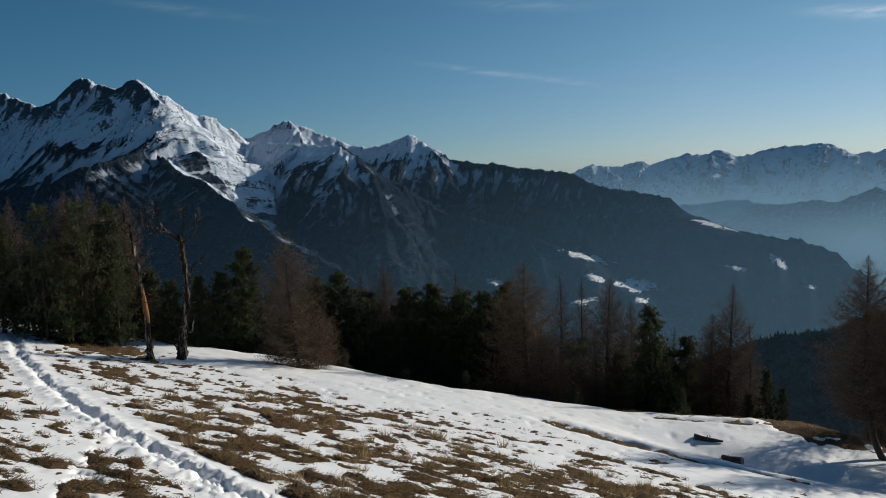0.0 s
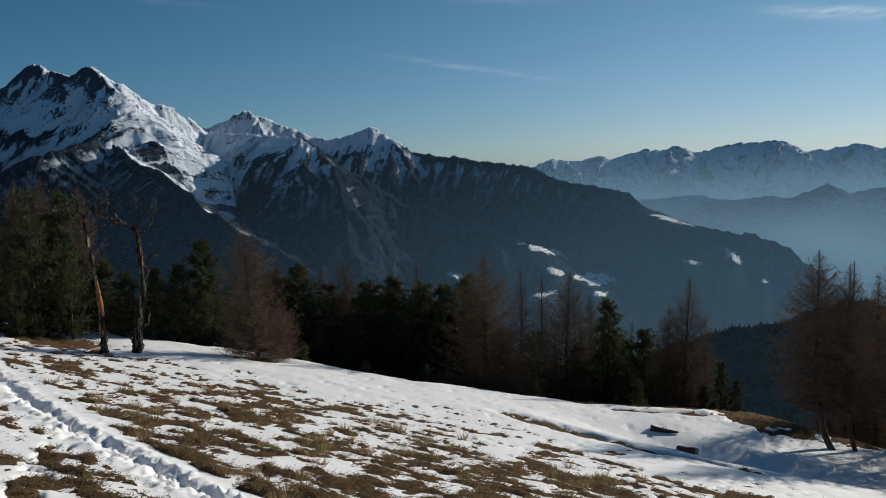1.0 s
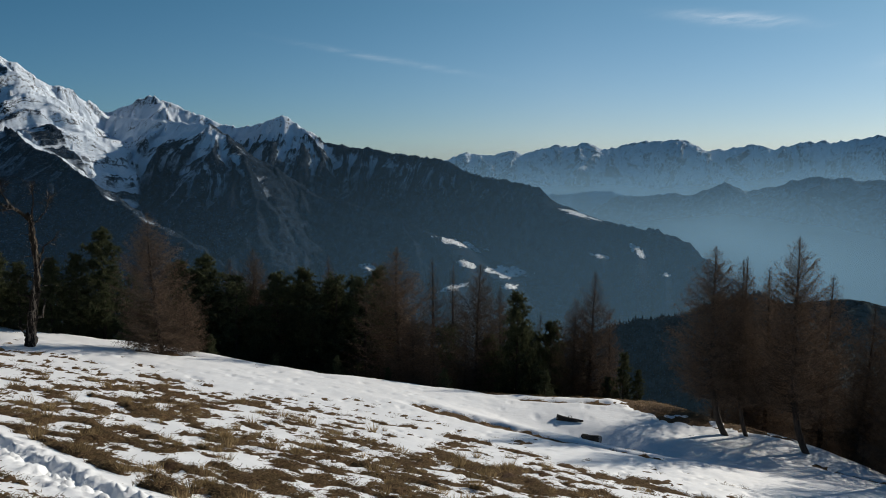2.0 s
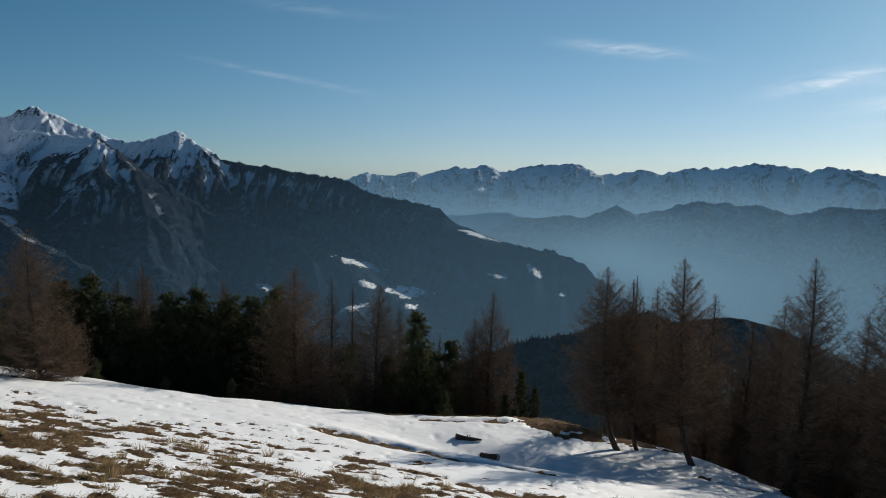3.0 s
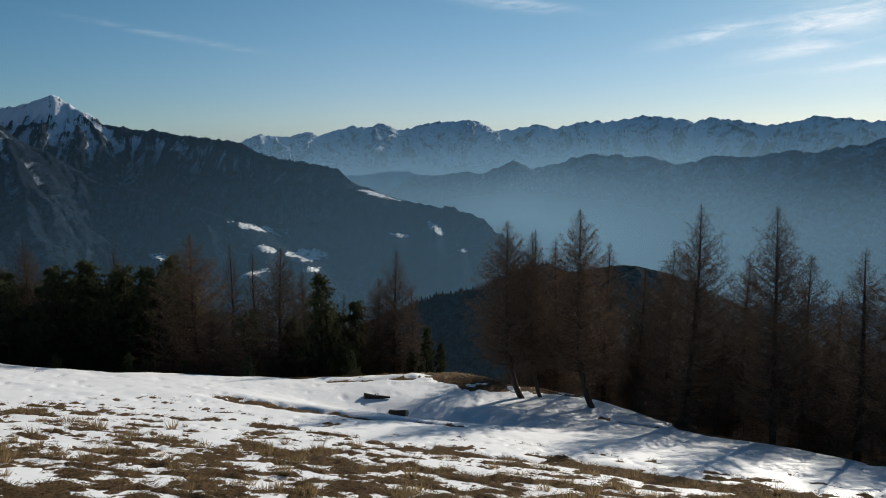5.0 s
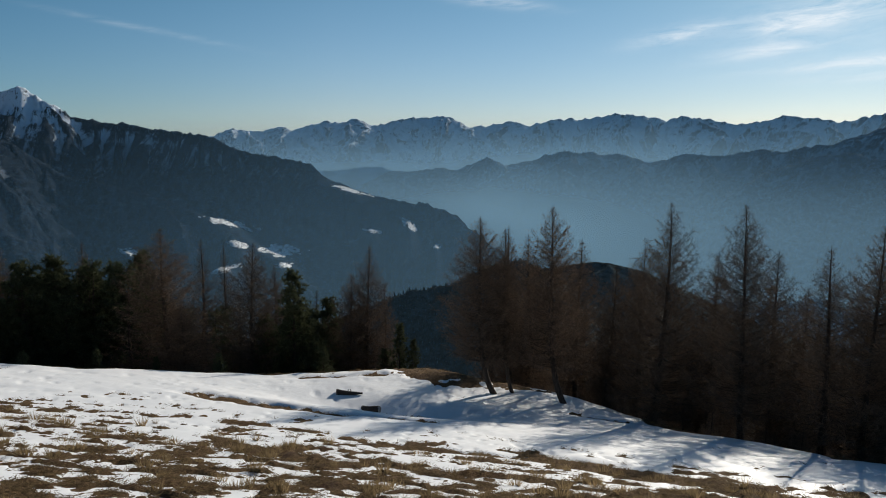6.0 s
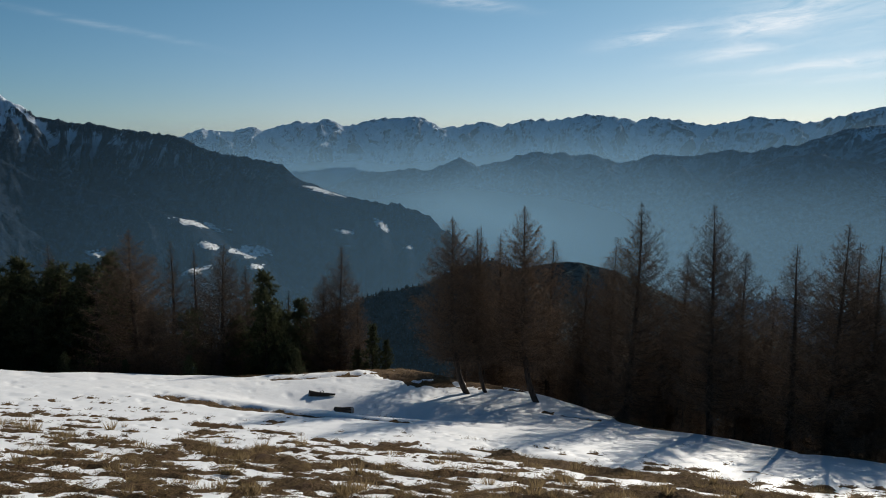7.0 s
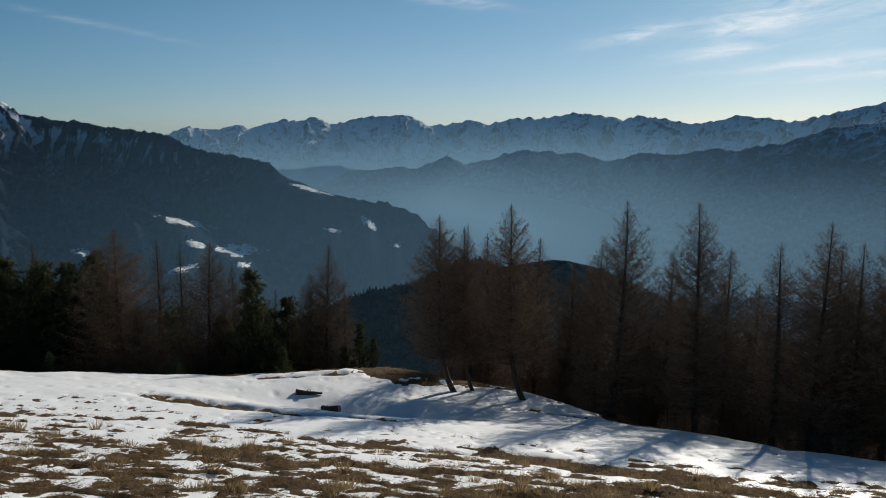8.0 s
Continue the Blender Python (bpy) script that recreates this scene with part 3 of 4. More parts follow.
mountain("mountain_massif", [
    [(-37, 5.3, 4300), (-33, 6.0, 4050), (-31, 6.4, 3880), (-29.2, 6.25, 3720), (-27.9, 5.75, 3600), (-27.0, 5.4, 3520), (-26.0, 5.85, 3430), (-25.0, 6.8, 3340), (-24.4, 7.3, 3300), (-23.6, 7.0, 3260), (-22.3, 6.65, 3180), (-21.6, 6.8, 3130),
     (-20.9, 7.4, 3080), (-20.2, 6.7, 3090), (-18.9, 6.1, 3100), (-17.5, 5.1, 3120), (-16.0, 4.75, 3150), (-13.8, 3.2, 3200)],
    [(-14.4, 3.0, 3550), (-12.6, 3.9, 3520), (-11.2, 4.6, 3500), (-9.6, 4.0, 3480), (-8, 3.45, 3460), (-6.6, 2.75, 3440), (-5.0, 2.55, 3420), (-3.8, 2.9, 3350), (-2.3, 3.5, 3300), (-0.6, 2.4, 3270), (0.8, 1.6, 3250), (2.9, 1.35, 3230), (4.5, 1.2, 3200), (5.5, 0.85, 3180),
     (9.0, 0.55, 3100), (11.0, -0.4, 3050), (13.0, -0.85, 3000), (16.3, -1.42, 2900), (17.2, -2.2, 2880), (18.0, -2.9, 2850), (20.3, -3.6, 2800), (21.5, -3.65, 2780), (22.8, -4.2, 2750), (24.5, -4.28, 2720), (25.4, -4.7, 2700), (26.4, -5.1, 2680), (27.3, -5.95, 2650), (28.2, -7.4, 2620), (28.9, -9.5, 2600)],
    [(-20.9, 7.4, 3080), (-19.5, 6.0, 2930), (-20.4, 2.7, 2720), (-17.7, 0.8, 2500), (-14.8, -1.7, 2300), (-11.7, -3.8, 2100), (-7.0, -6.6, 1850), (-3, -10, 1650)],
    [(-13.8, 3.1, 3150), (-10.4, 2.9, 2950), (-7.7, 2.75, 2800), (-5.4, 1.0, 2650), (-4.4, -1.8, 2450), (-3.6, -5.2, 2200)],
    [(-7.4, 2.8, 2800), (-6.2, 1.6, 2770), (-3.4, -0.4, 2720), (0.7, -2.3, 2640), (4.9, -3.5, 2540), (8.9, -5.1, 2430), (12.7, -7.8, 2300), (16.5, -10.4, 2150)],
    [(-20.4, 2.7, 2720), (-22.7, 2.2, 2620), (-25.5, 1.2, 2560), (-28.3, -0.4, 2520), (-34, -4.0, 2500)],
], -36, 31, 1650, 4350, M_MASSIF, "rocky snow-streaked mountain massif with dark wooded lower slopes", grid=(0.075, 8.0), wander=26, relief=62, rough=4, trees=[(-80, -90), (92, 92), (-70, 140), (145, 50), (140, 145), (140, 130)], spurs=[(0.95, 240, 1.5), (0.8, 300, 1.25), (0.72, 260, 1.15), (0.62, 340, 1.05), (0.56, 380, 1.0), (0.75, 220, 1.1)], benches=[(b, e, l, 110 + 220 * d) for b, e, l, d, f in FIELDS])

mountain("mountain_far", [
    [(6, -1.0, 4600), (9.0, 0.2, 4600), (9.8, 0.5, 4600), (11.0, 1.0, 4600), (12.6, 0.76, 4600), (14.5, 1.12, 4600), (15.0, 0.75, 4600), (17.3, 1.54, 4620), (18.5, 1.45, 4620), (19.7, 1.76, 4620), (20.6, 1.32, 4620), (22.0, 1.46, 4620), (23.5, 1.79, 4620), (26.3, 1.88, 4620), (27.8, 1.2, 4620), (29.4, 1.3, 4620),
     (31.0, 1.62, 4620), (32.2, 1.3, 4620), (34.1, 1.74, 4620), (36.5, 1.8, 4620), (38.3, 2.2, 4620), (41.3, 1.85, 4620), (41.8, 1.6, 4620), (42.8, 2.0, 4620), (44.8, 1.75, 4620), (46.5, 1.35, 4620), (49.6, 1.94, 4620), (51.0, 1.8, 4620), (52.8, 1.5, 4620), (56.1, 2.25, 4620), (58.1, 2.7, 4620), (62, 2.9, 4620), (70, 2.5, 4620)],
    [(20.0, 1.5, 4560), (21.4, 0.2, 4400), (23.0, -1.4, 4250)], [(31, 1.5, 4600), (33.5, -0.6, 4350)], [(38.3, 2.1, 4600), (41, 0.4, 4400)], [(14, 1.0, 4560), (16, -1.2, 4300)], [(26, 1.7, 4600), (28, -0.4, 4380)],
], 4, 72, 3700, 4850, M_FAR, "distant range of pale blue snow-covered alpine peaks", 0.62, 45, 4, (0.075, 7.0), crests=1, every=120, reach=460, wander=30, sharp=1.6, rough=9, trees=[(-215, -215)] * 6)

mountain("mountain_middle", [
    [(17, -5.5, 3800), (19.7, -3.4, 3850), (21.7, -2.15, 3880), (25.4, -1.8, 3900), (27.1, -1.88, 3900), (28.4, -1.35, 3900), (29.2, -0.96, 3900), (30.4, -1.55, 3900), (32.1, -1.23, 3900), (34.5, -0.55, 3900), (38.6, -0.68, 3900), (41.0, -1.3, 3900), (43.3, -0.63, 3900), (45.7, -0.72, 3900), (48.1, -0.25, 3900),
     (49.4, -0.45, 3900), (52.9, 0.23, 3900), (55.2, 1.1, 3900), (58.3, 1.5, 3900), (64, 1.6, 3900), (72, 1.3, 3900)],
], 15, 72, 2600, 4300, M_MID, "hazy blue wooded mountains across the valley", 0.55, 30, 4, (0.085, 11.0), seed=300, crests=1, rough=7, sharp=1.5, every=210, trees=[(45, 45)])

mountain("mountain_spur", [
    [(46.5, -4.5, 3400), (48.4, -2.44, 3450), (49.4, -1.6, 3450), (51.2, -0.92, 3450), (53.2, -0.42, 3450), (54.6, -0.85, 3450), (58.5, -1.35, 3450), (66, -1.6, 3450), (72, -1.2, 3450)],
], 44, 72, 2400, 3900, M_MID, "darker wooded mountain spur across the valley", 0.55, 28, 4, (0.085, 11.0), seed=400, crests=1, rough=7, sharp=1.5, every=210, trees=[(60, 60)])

mountain("wooded_hill", [
    [(14, -16.5, 620), (19, -12.6, 660), (21.6, -11.5, 680), (23.7, -10.85, 690), (27.1, -10.25, 700), (29.6, -8.8, 700), (31.7, -8.4, 700), (33.0, -8.9, 690), (34.2, -10.8, 640), (36, -15.0, 540), (39.5, -20, 420)],
], 10, 52, 330, 1000, M_HILL, "dark conifer-covered hill below the meadow", 0.62, 5, 1.5, (0.12, 6.0), -640, 500)

mountain("hill_beyond", [
    [(28, -11, 1250), (32, -9.4, 1280), (36.4, -8.55, 1300), (38, -8.42, 1300), (40.5, -8.95, 1300), (44, -11, 1300), (50, -15, 1250)],
], 24, 56, 800, 1600, M_HILL, "dim wooded hill above the valley floor", 0.45, 8, 2, (0.12, 8.0), -640, 600)


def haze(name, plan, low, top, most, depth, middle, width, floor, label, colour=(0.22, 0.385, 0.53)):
    """One added sheet that stands in for the haze of the air, along a plan of (bearing, distance)."""
    bearings = np.arange(plan[0][0], plan[-1][0] + 0.1, 1.0)
    dist = np.interp(bearings, [p[0] for p in plan], [p[1] for p in plan])
    dist = np.convolve(np.pad(dist, 7, "edge"), np.hanning(17)[1:-1] / np.hanning(17).sum(), "valid")
    b, h = np.meshgrid(np.radians(bearings), np.linspace(low, top, 7))
    ob = sheet(name, dist * np.sin(b), dist * np.cos(b), h, haze_material(name, top, depth, most, middle, width, floor, plan[0][0], colour))
    return tagged(ob, label, "haze", kind="structure")



def snow_field(host, bearing, angle, long, broad, fall, seed):
    """An open snow-covered pasture among the woods, laid on the mountain's side."""
    radii, bearings, z = SLOPES[host]
    n = (90, 34)
    u, v = np.meshgrid(np.linspace(-1.25, 1.25, n[0]), np.linspace(-1.3, 1.3, n[1]))
    bb, ee = bearing + u * long, angle + v * broad - fall * u * long
    col = np.clip(np.searchsorted(bearings, bb), 1, len(bearings) - 1)
    f = np.clip((bb - bearings[col - 1]) / (bearings[col] - bearings[col - 1]), 0, 1)
    above = z[:, col - 1] * (1 - f) + z[:, col] * f - (EYE + radii[:, None, None] * np.tan(np.radians(ee))[None])
    first = np.argmax(above > 0, axis=0)
    before = np.maximum(first - 1, 0)
    low = np.take_along_axis(above, before[None], 0)[0]
    high = np.take_along_axis(above, first[None], 0)[0]
    dist = radii[before] + (radii[first] - radii[before]) * np.clip(-low / np.maximum(high - low, 1e-6), 0, 1) - 2.5
    edge = u ** 2 + v ** 2 + 1.15 * fbm(u * 3.2 + seed, v * 1.8, 5, 900 + seed, 0.68)
    keep = (edge < 0.75)[:-1, :-1] & (edge < 0.75)[1:, 1:] & (np.abs(np.diff(dist, axis=0)[:, :-1]) < 60) & (np.abs(np.diff(dist, axis=0)[:, 1:]) < 60) & (np.abs(np.diff(dist, axis=1)[:-1]) < 60) & (first > 0)[:-1, :-1]
    x, y = dist * np.sin(np.radians(bb)), dist * np.cos(np.radians(bb))
    zz = EYE + dist * np.tan(np.radians(ee))
    i, j = np.nonzero(keep)
    c = n[0]
    faces = np.stack([i * c + j, i * c + j + 1, (i + 1) * c + j + 1, (i + 1) * c + j], -1)
    me = raw_mesh("snow_field", np.stack([x, y, zz], -1).reshape(-1, 3), faces, True)
    part("snow_field", me, SNOW_FAR, bpy.data.objects[host], "sunlit snow-covered pasture between dark woods")


for n, row in enumerate(FIELDS):
    snow_field("mountain_massif", *row, n)


# added translucent sheets: the blue haze of the distance is painted on them
haze("haze_sheet", [(0, 3935), (72, 3935)], -640, 170, 0.56, 330, 34, 40, 0.6, "pale blue haze before the distant snow peaks")
haze("haze_sheet", [(6, 3420), (13, 3380), (19, 3080), (28, 3000), (44, 2320), (72, 2320)], -640, 60, 0.66, 340, 31, 14, 0.42, "bright bluish haze filling the valley")
haze("haze_sheet", [(-40, 1640), (72, 1640)], -640, 230, 0.21, 460, 24, 26, 0.65, "thin blue haze sheet before the massif and the valley", (0.195, 0.385, 0.59))
haze("haze_sheet", [(6, 322), (58, 322)], -260, -22, 0.035, 50, 30, 30, 0.8, "faint haze sheet before the wooded hill")


def far_woods():
    """Conifers on the hill below the meadow, as one carpet."""
    rng = np.random.default_rng(8)
    tree = bpy.data.objects["wooded_hill"].data
    co = np.empty(len(tree.vertices) * 3, np.float32)
    tree.vertices.foreach_get("co", co)
    co = co.reshape(-1, 3)
    r = np.hypot(co[:, 0], co[:, 1])
    pick = rng.choice(np.flatnonzero((r > 332) & (r < 860)), 26000, replace=False)
    p = co[pick] + rng.normal(0, 1.5, (26000, 3)) * np.array([1, 1, 0])
    tall = rng.uniform(1.6, 3.6, 26000)
    o, t = p - np.array([0, 0, 1.0]), p + tall[:, None] * np.array([0, 0, 1.0])
    ob = new("far_woods", spiky("far_woods", o, t, tall * 0.34))
    ob.data.materials.append(FIR)
    tagged(ob, "dark conifer woods covering the hill", "woods", kind="stuff")


# ---------------------------------------------------------------- trees
def tubes(paths, sides=5):
    """Tapering tubes along paths of (place, radius), joined."""
    verts, faces = [], []
    for path in paths:
        start = len(verts)
        for i, (p, rad) in enumerate(path):
            a, c = path[max(i - 1, 0)][0], path[min(i + 1, len(path) - 1)][0]
            t = (Vector(c) - Vector(a)).normalized()
            u = t.orthogonal().normalized()
            w = t.cross(u)
            for s in range(sides):
                q = 2 * math.pi * s / sides
                verts.append(Vector(p) + float(rad) * (math.cos(q) * u + math.sin(q) * w))
        for i in range(len(path) - 1):
            for s in range(sides):
                n = (s + 1) % sides
                faces.append((start + i * sides + s, start + i * sides + n, start + (i + 1) * sides + n, start + (i + 1) * sides + s))
    return raw_mesh("tube", [tuple(v) for v in verts], faces, True)


def blades(origins, tips, widths):
    """Many thin three-sided spikes from origins to tips, as arrays."""
    o, t = np.asarray(origins, float), np.asarray(tips, float)
    d = t - o
    d = d / np.maximum(np.linalg.norm(d, axis=1, keepdims=True), 1e-9)
    ref = np.where(np.abs(d[:, 2:3]) > 0.9, np.array([[1.0, 0, 0]]), np.array([[0, 0, 1.0]]))
    u = np.cross(d, ref)
    u /= np.maximum(np.linalg.norm(u, axis=1, keepdims=True), 1e-9)
    w = np.cross(d, u)
    rad = np.asarray(widths, float)[:, None]
    a, b, c = o + u * rad, o - 0.5 * u * rad + 0.87 * w * rad, o - 0.5 * u * rad - 0.87 * w * rad
    n = len(o)
    verts = np.concatenate([a, b, c, t])
    i = np.arange(n)
    faces = np.concatenate([np.stack(q, -1) for q in ((i, i + n, i + 3 * n), (i + n, i + 2 * n, i + 3 * n), (i + 2 * n, i, i + 3 * n))])
    return verts, faces


def slivers(origins, tips, widths, rng):
    """Many flat needle blades, one triangle each."""
    o, t = np.asarray(origins, float), np.asarray(tips, float)
    d = t - o
    u = np.cross(d, rng.normal(0, 1, o.shape))
    u /= np.maximum(np.linalg.norm(u, axis=1, keepdims=True), 1e-9)
    u *= np.asarray(widths, float)[:, None]
    n = len(o)
    i = np.arange(n)
    return np.concatenate([o + u, o - u, t]), np.stack([i, i + n, i + 2 * n], -1)


def merged(name, *groups):
    """One mesh out of (corners, triangles, material number)."""
    verts, faces, slots, start = [], [], [], 0
    for v, f, slot in groups:
        verts.append(v), faces.append(np.asarray(f) + start), slots.append(np.full(len(f), slot))
        start += len(v)
    me = raw_mesh(name, np.concatenate(verts), np.concatenate(faces))
    me.polygons.foreach_set("material_index", np.concatenate(slots).astype(np.int32))
    return me


def tube_arrays(paths, sides):
    me = tubes(paths, sides)
    v = np.empty(len(me.vertices) * 3, np.float32)
    me.vertices.foreach_get("co", v)
    q = np.empty(len(me.loops), np.int32)
    me.loops.foreach_get("vertex_index", q)
    q = q.reshape(-1, 4)
    bpy.data.meshes.remove(me)
    return v.reshape(-1, 3), np.concatenate([q[:, :3], q[:, [0, 2, 3]]])


def spiky(name, origins, tips, widths):
    v, f = blades(origins, tips, widths)
    return raw_mesh(name, v, f)


def larch_shape(seed, height=8.0, spread=1.5, low=0.12, boughs=155, lean=0.3, dense=1.0, crook=0.0):
    """Trunk and crown of bare boughs and twigs of a larch in winter. crook: how far the foot of the trunk stands out."""
    rng = np.random.default_rng(seed)

    def axis(f):
        f = np.asarray(f, float)
        return np.stack([lean * (1 - f) ** 2 - lean - crook * (1 - np.exp(-f * 9)) + 0.05 * np.sin(5 * f + seed), 0.05 * np.cos(4 * f + seed) + 0 * f, f * height], -1)

    foot = axis(0.0)
    trunk = [(tuple(axis(f) - foot - (0, 0, 0.5 if f == 0 else 0)), 0.0155 * height * (1 - f) ** 0.9 * (1.4 if f == 0 else 1) + 0.005) for f in np.concatenate([[0, 0.02, 0.05, 0.09], np.linspace(0.14, 1, 12)])]
    paths, o, t, w = [], [], [], []
    up = np.array([0, 0, 1.0])
    for i in range(boughs):
        f = low + (0.985 - low) * ((i + rng.random()) / boughs) ** 1.1
        base = axis(f) - foot
        g = (f - low) / (1 - low)
        out = spread * (1 - math.exp(-2.3 * (1 - g) ** 1.25)) * rng.uniform(0.6, 1.1) * min(1, 0.75 + g * 2.5) + 0.03
        az = i * 2.399 + rng.uniform(-0.6, 0.6)
        h = np.array([math.cos(az), math.sin(az), 0])
        rise, curl = rng.uniform(-0.42, -0.05) + 0.75 * f, rng.uniform(0.25, 0.6)
        steps = np.array([0, 0.35, 0.7, 1])
        pts = base + h * (out * steps)[:, None] + up * (out * (rise * steps + curl * steps ** 2))[:, None] + rng.normal(0, 0.04, (4, 3)) * steps[:, None]
        rad = 0.005 + 0.007 * out
        paths.append([(tuple(p), rad * (1 - 0.8 * s)) for p, s in zip(pts, steps)])
        n = int((3 + 29 * out) * dense)
        slim = 0.55 + 0.45 * min(out / 0.9, 1)
        s = rng.uniform(0.05, 1.0, n) ** 0.85
        org = np.stack([np.interp(s, steps, pts[:, c]) for c in range(3)], -1)
        side = np.cross(h, up)
        length = rng.uniform(0.12, 0.6, n) * (0.16 + 0.75 * min(out, 1.1)) * (1.15 - 0.45 * s)
        way = side * (rng.choice([-1, 1], n) * rng.uniform(0.3, 1, n))[:, None] + h * rng.uniform(0.2, 1, n)[:, None] + up * rng.uniform(-0.95, 0.8, n)[:, None]
        way /= np.linalg.norm(way, axis=1, keepdims=True)
        tip = org + way * length[:, None]
        o.append(org), t.append(tip), w.append(rng.uniform(0.0045, 0.008, n) * slim)
        m = int(n * 2.3)
        pick = rng.integers(0, n, m)
        org2 = org[pick] + (tip[pick] - org[pick]) * rng.uniform(0.1, 0.95, m)[:, None]
        way2 = rng.normal(0, 1, (m, 3)) + way[pick] * 0.8
        way2 /= np.linalg.norm(way2, axis=1, keepdims=True)
        o.append(org2), t.append(org2 + way2 * rng.uniform(0.05, 0.19, (m, 1)) * (0.35 + 0.65 * min(out, 1))), w.append(rng.uniform(0.0045, 0.008, m) * slim)
    crown = merged("crown", (*tube_arrays(paths, 3), 1), (*slivers(np.concatenate(o), np.concatenate(t), np.concatenate(w), rng), 0))
    for mat in (LARCH, BARK):
        crown.materials.append(mat)
    return tubes([trunk], 8), crown


def pine_shape(seed, height=6.0, spread=1.3, boughs=60, needles=16, tufting=1.0):
    """Trunk and crown of needle tufts of a dense dark pine."""
    rng = np.random.default_rng(seed)
    trunk = [((0.04 * math.sin(6 * f + seed), 0, f * height - (0.5 if f == 0 else 0)), 0.016 * height * (1 - f) + 0.006) for f in np.linspace(0, 1, 9)]
    paths, o, t, w = [], [], [], []
    for i in range(boughs):
        f = 0.02 + 0.97 * (i / boughs) ** 0.9
        out = spread * (1 - f) ** 0.6 * rng.uniform(0.5, 1.12) + 0.1
        az = i * 2.399 + rng.uniform(-0.6, 0.6)
        h = np.array([math.cos(az), math.sin(az), 0])
        base = np.array([0, 0, f * height])
        end = base + h * out + np.array([0, 0, out * rng.uniform(0.0, 0.6)])
        mid = (base + end) / 2 - np.array([0, 0, 0.08 * out])
        paths.append([(tuple(base), 0.02), (tuple(mid), 0.014), (tuple(end), 0.005)])
        for k in range(int((6 + 11 * out) * tufting)):
            s = rng.uniform(0.25, 1.0)
            c = base + (end - base) * s + rng.normal(0, 0.12, 3) * (0.6 + 0.5 * out)
            dirs = rng.normal(0, 0.75, (needles, 3)) + h * 0.5 + np.array([0, 0, 0.6])
            dirs /= np.linalg.norm(dirs, axis=1, keepdims=True)
            o.append(np.repeat(c[None], needles, 0)), t.append(c + dirs * rng.uniform(0.12, 0.27, (needles, 1))), w.append(rng.uniform(0.015, 0.03, needles))
    crown = merged("crown", (*tube_arrays(paths, 3), 1), (*slivers(np.concatenate(o), np.concatenate(t), np.concatenate(w), rng), 0))
    for mat in (NEEDLE, BARK):
        crown.materials.append(mat)
    return tubes([trunk], 6), crown


LARCHES = [larch_shape(11, 8, 2.3, 0.13, 330), larch_shape(12, 8, 2.05, 0.1, 300, 0.1), larch_shape(13, 8, 2.6, 0.04, 350, 0.4), larch_shape(14, 8, 1.3, 0.1, 240, 0.15),
           larch_shape(15, 8, 1.8, 0.03, 140, 0.1, 0.7), larch_shape(16, 8, 2.15, 0.2, 330, 0.3, 1.0, 0.55)]
PINES = [pine_shape(21, 6, 1.6, 74), pine_shape(22, 6, 2.0, 80), pine_shape(23, 6, 1.3, 60), pine_shape(24, 6, 1.9, 44, 9, 0.9)]


def plant(kind, shape, bearing, dist, top, wide, turn, label, group, sink=0.1):
    """A tree on the slope at a bearing and distance, whose tip stands at the height angle top."""
    x, y = place(bearing, dist)
    z = float(land(x, y)) - sink
    tall = EYE + dist * math.tan(radians(top)) - z
    own = 8.0 if kind == "larch" else 6.0
    root = new(kind + "_tree")
    meshes = (LARCHES if kind == "larch" else PINES)[shape]
    part("trunk", meshes[0], BARK, root)
    part("crown", meshes[1], None, root)
    root.matrix_basis = pose(x, y, z, 0, 0, turn) @ Matrix.Diagonal((wide * tall / own, wide * tall / own, tall / own, 1))
    return tagged(root, label, "tree", group)


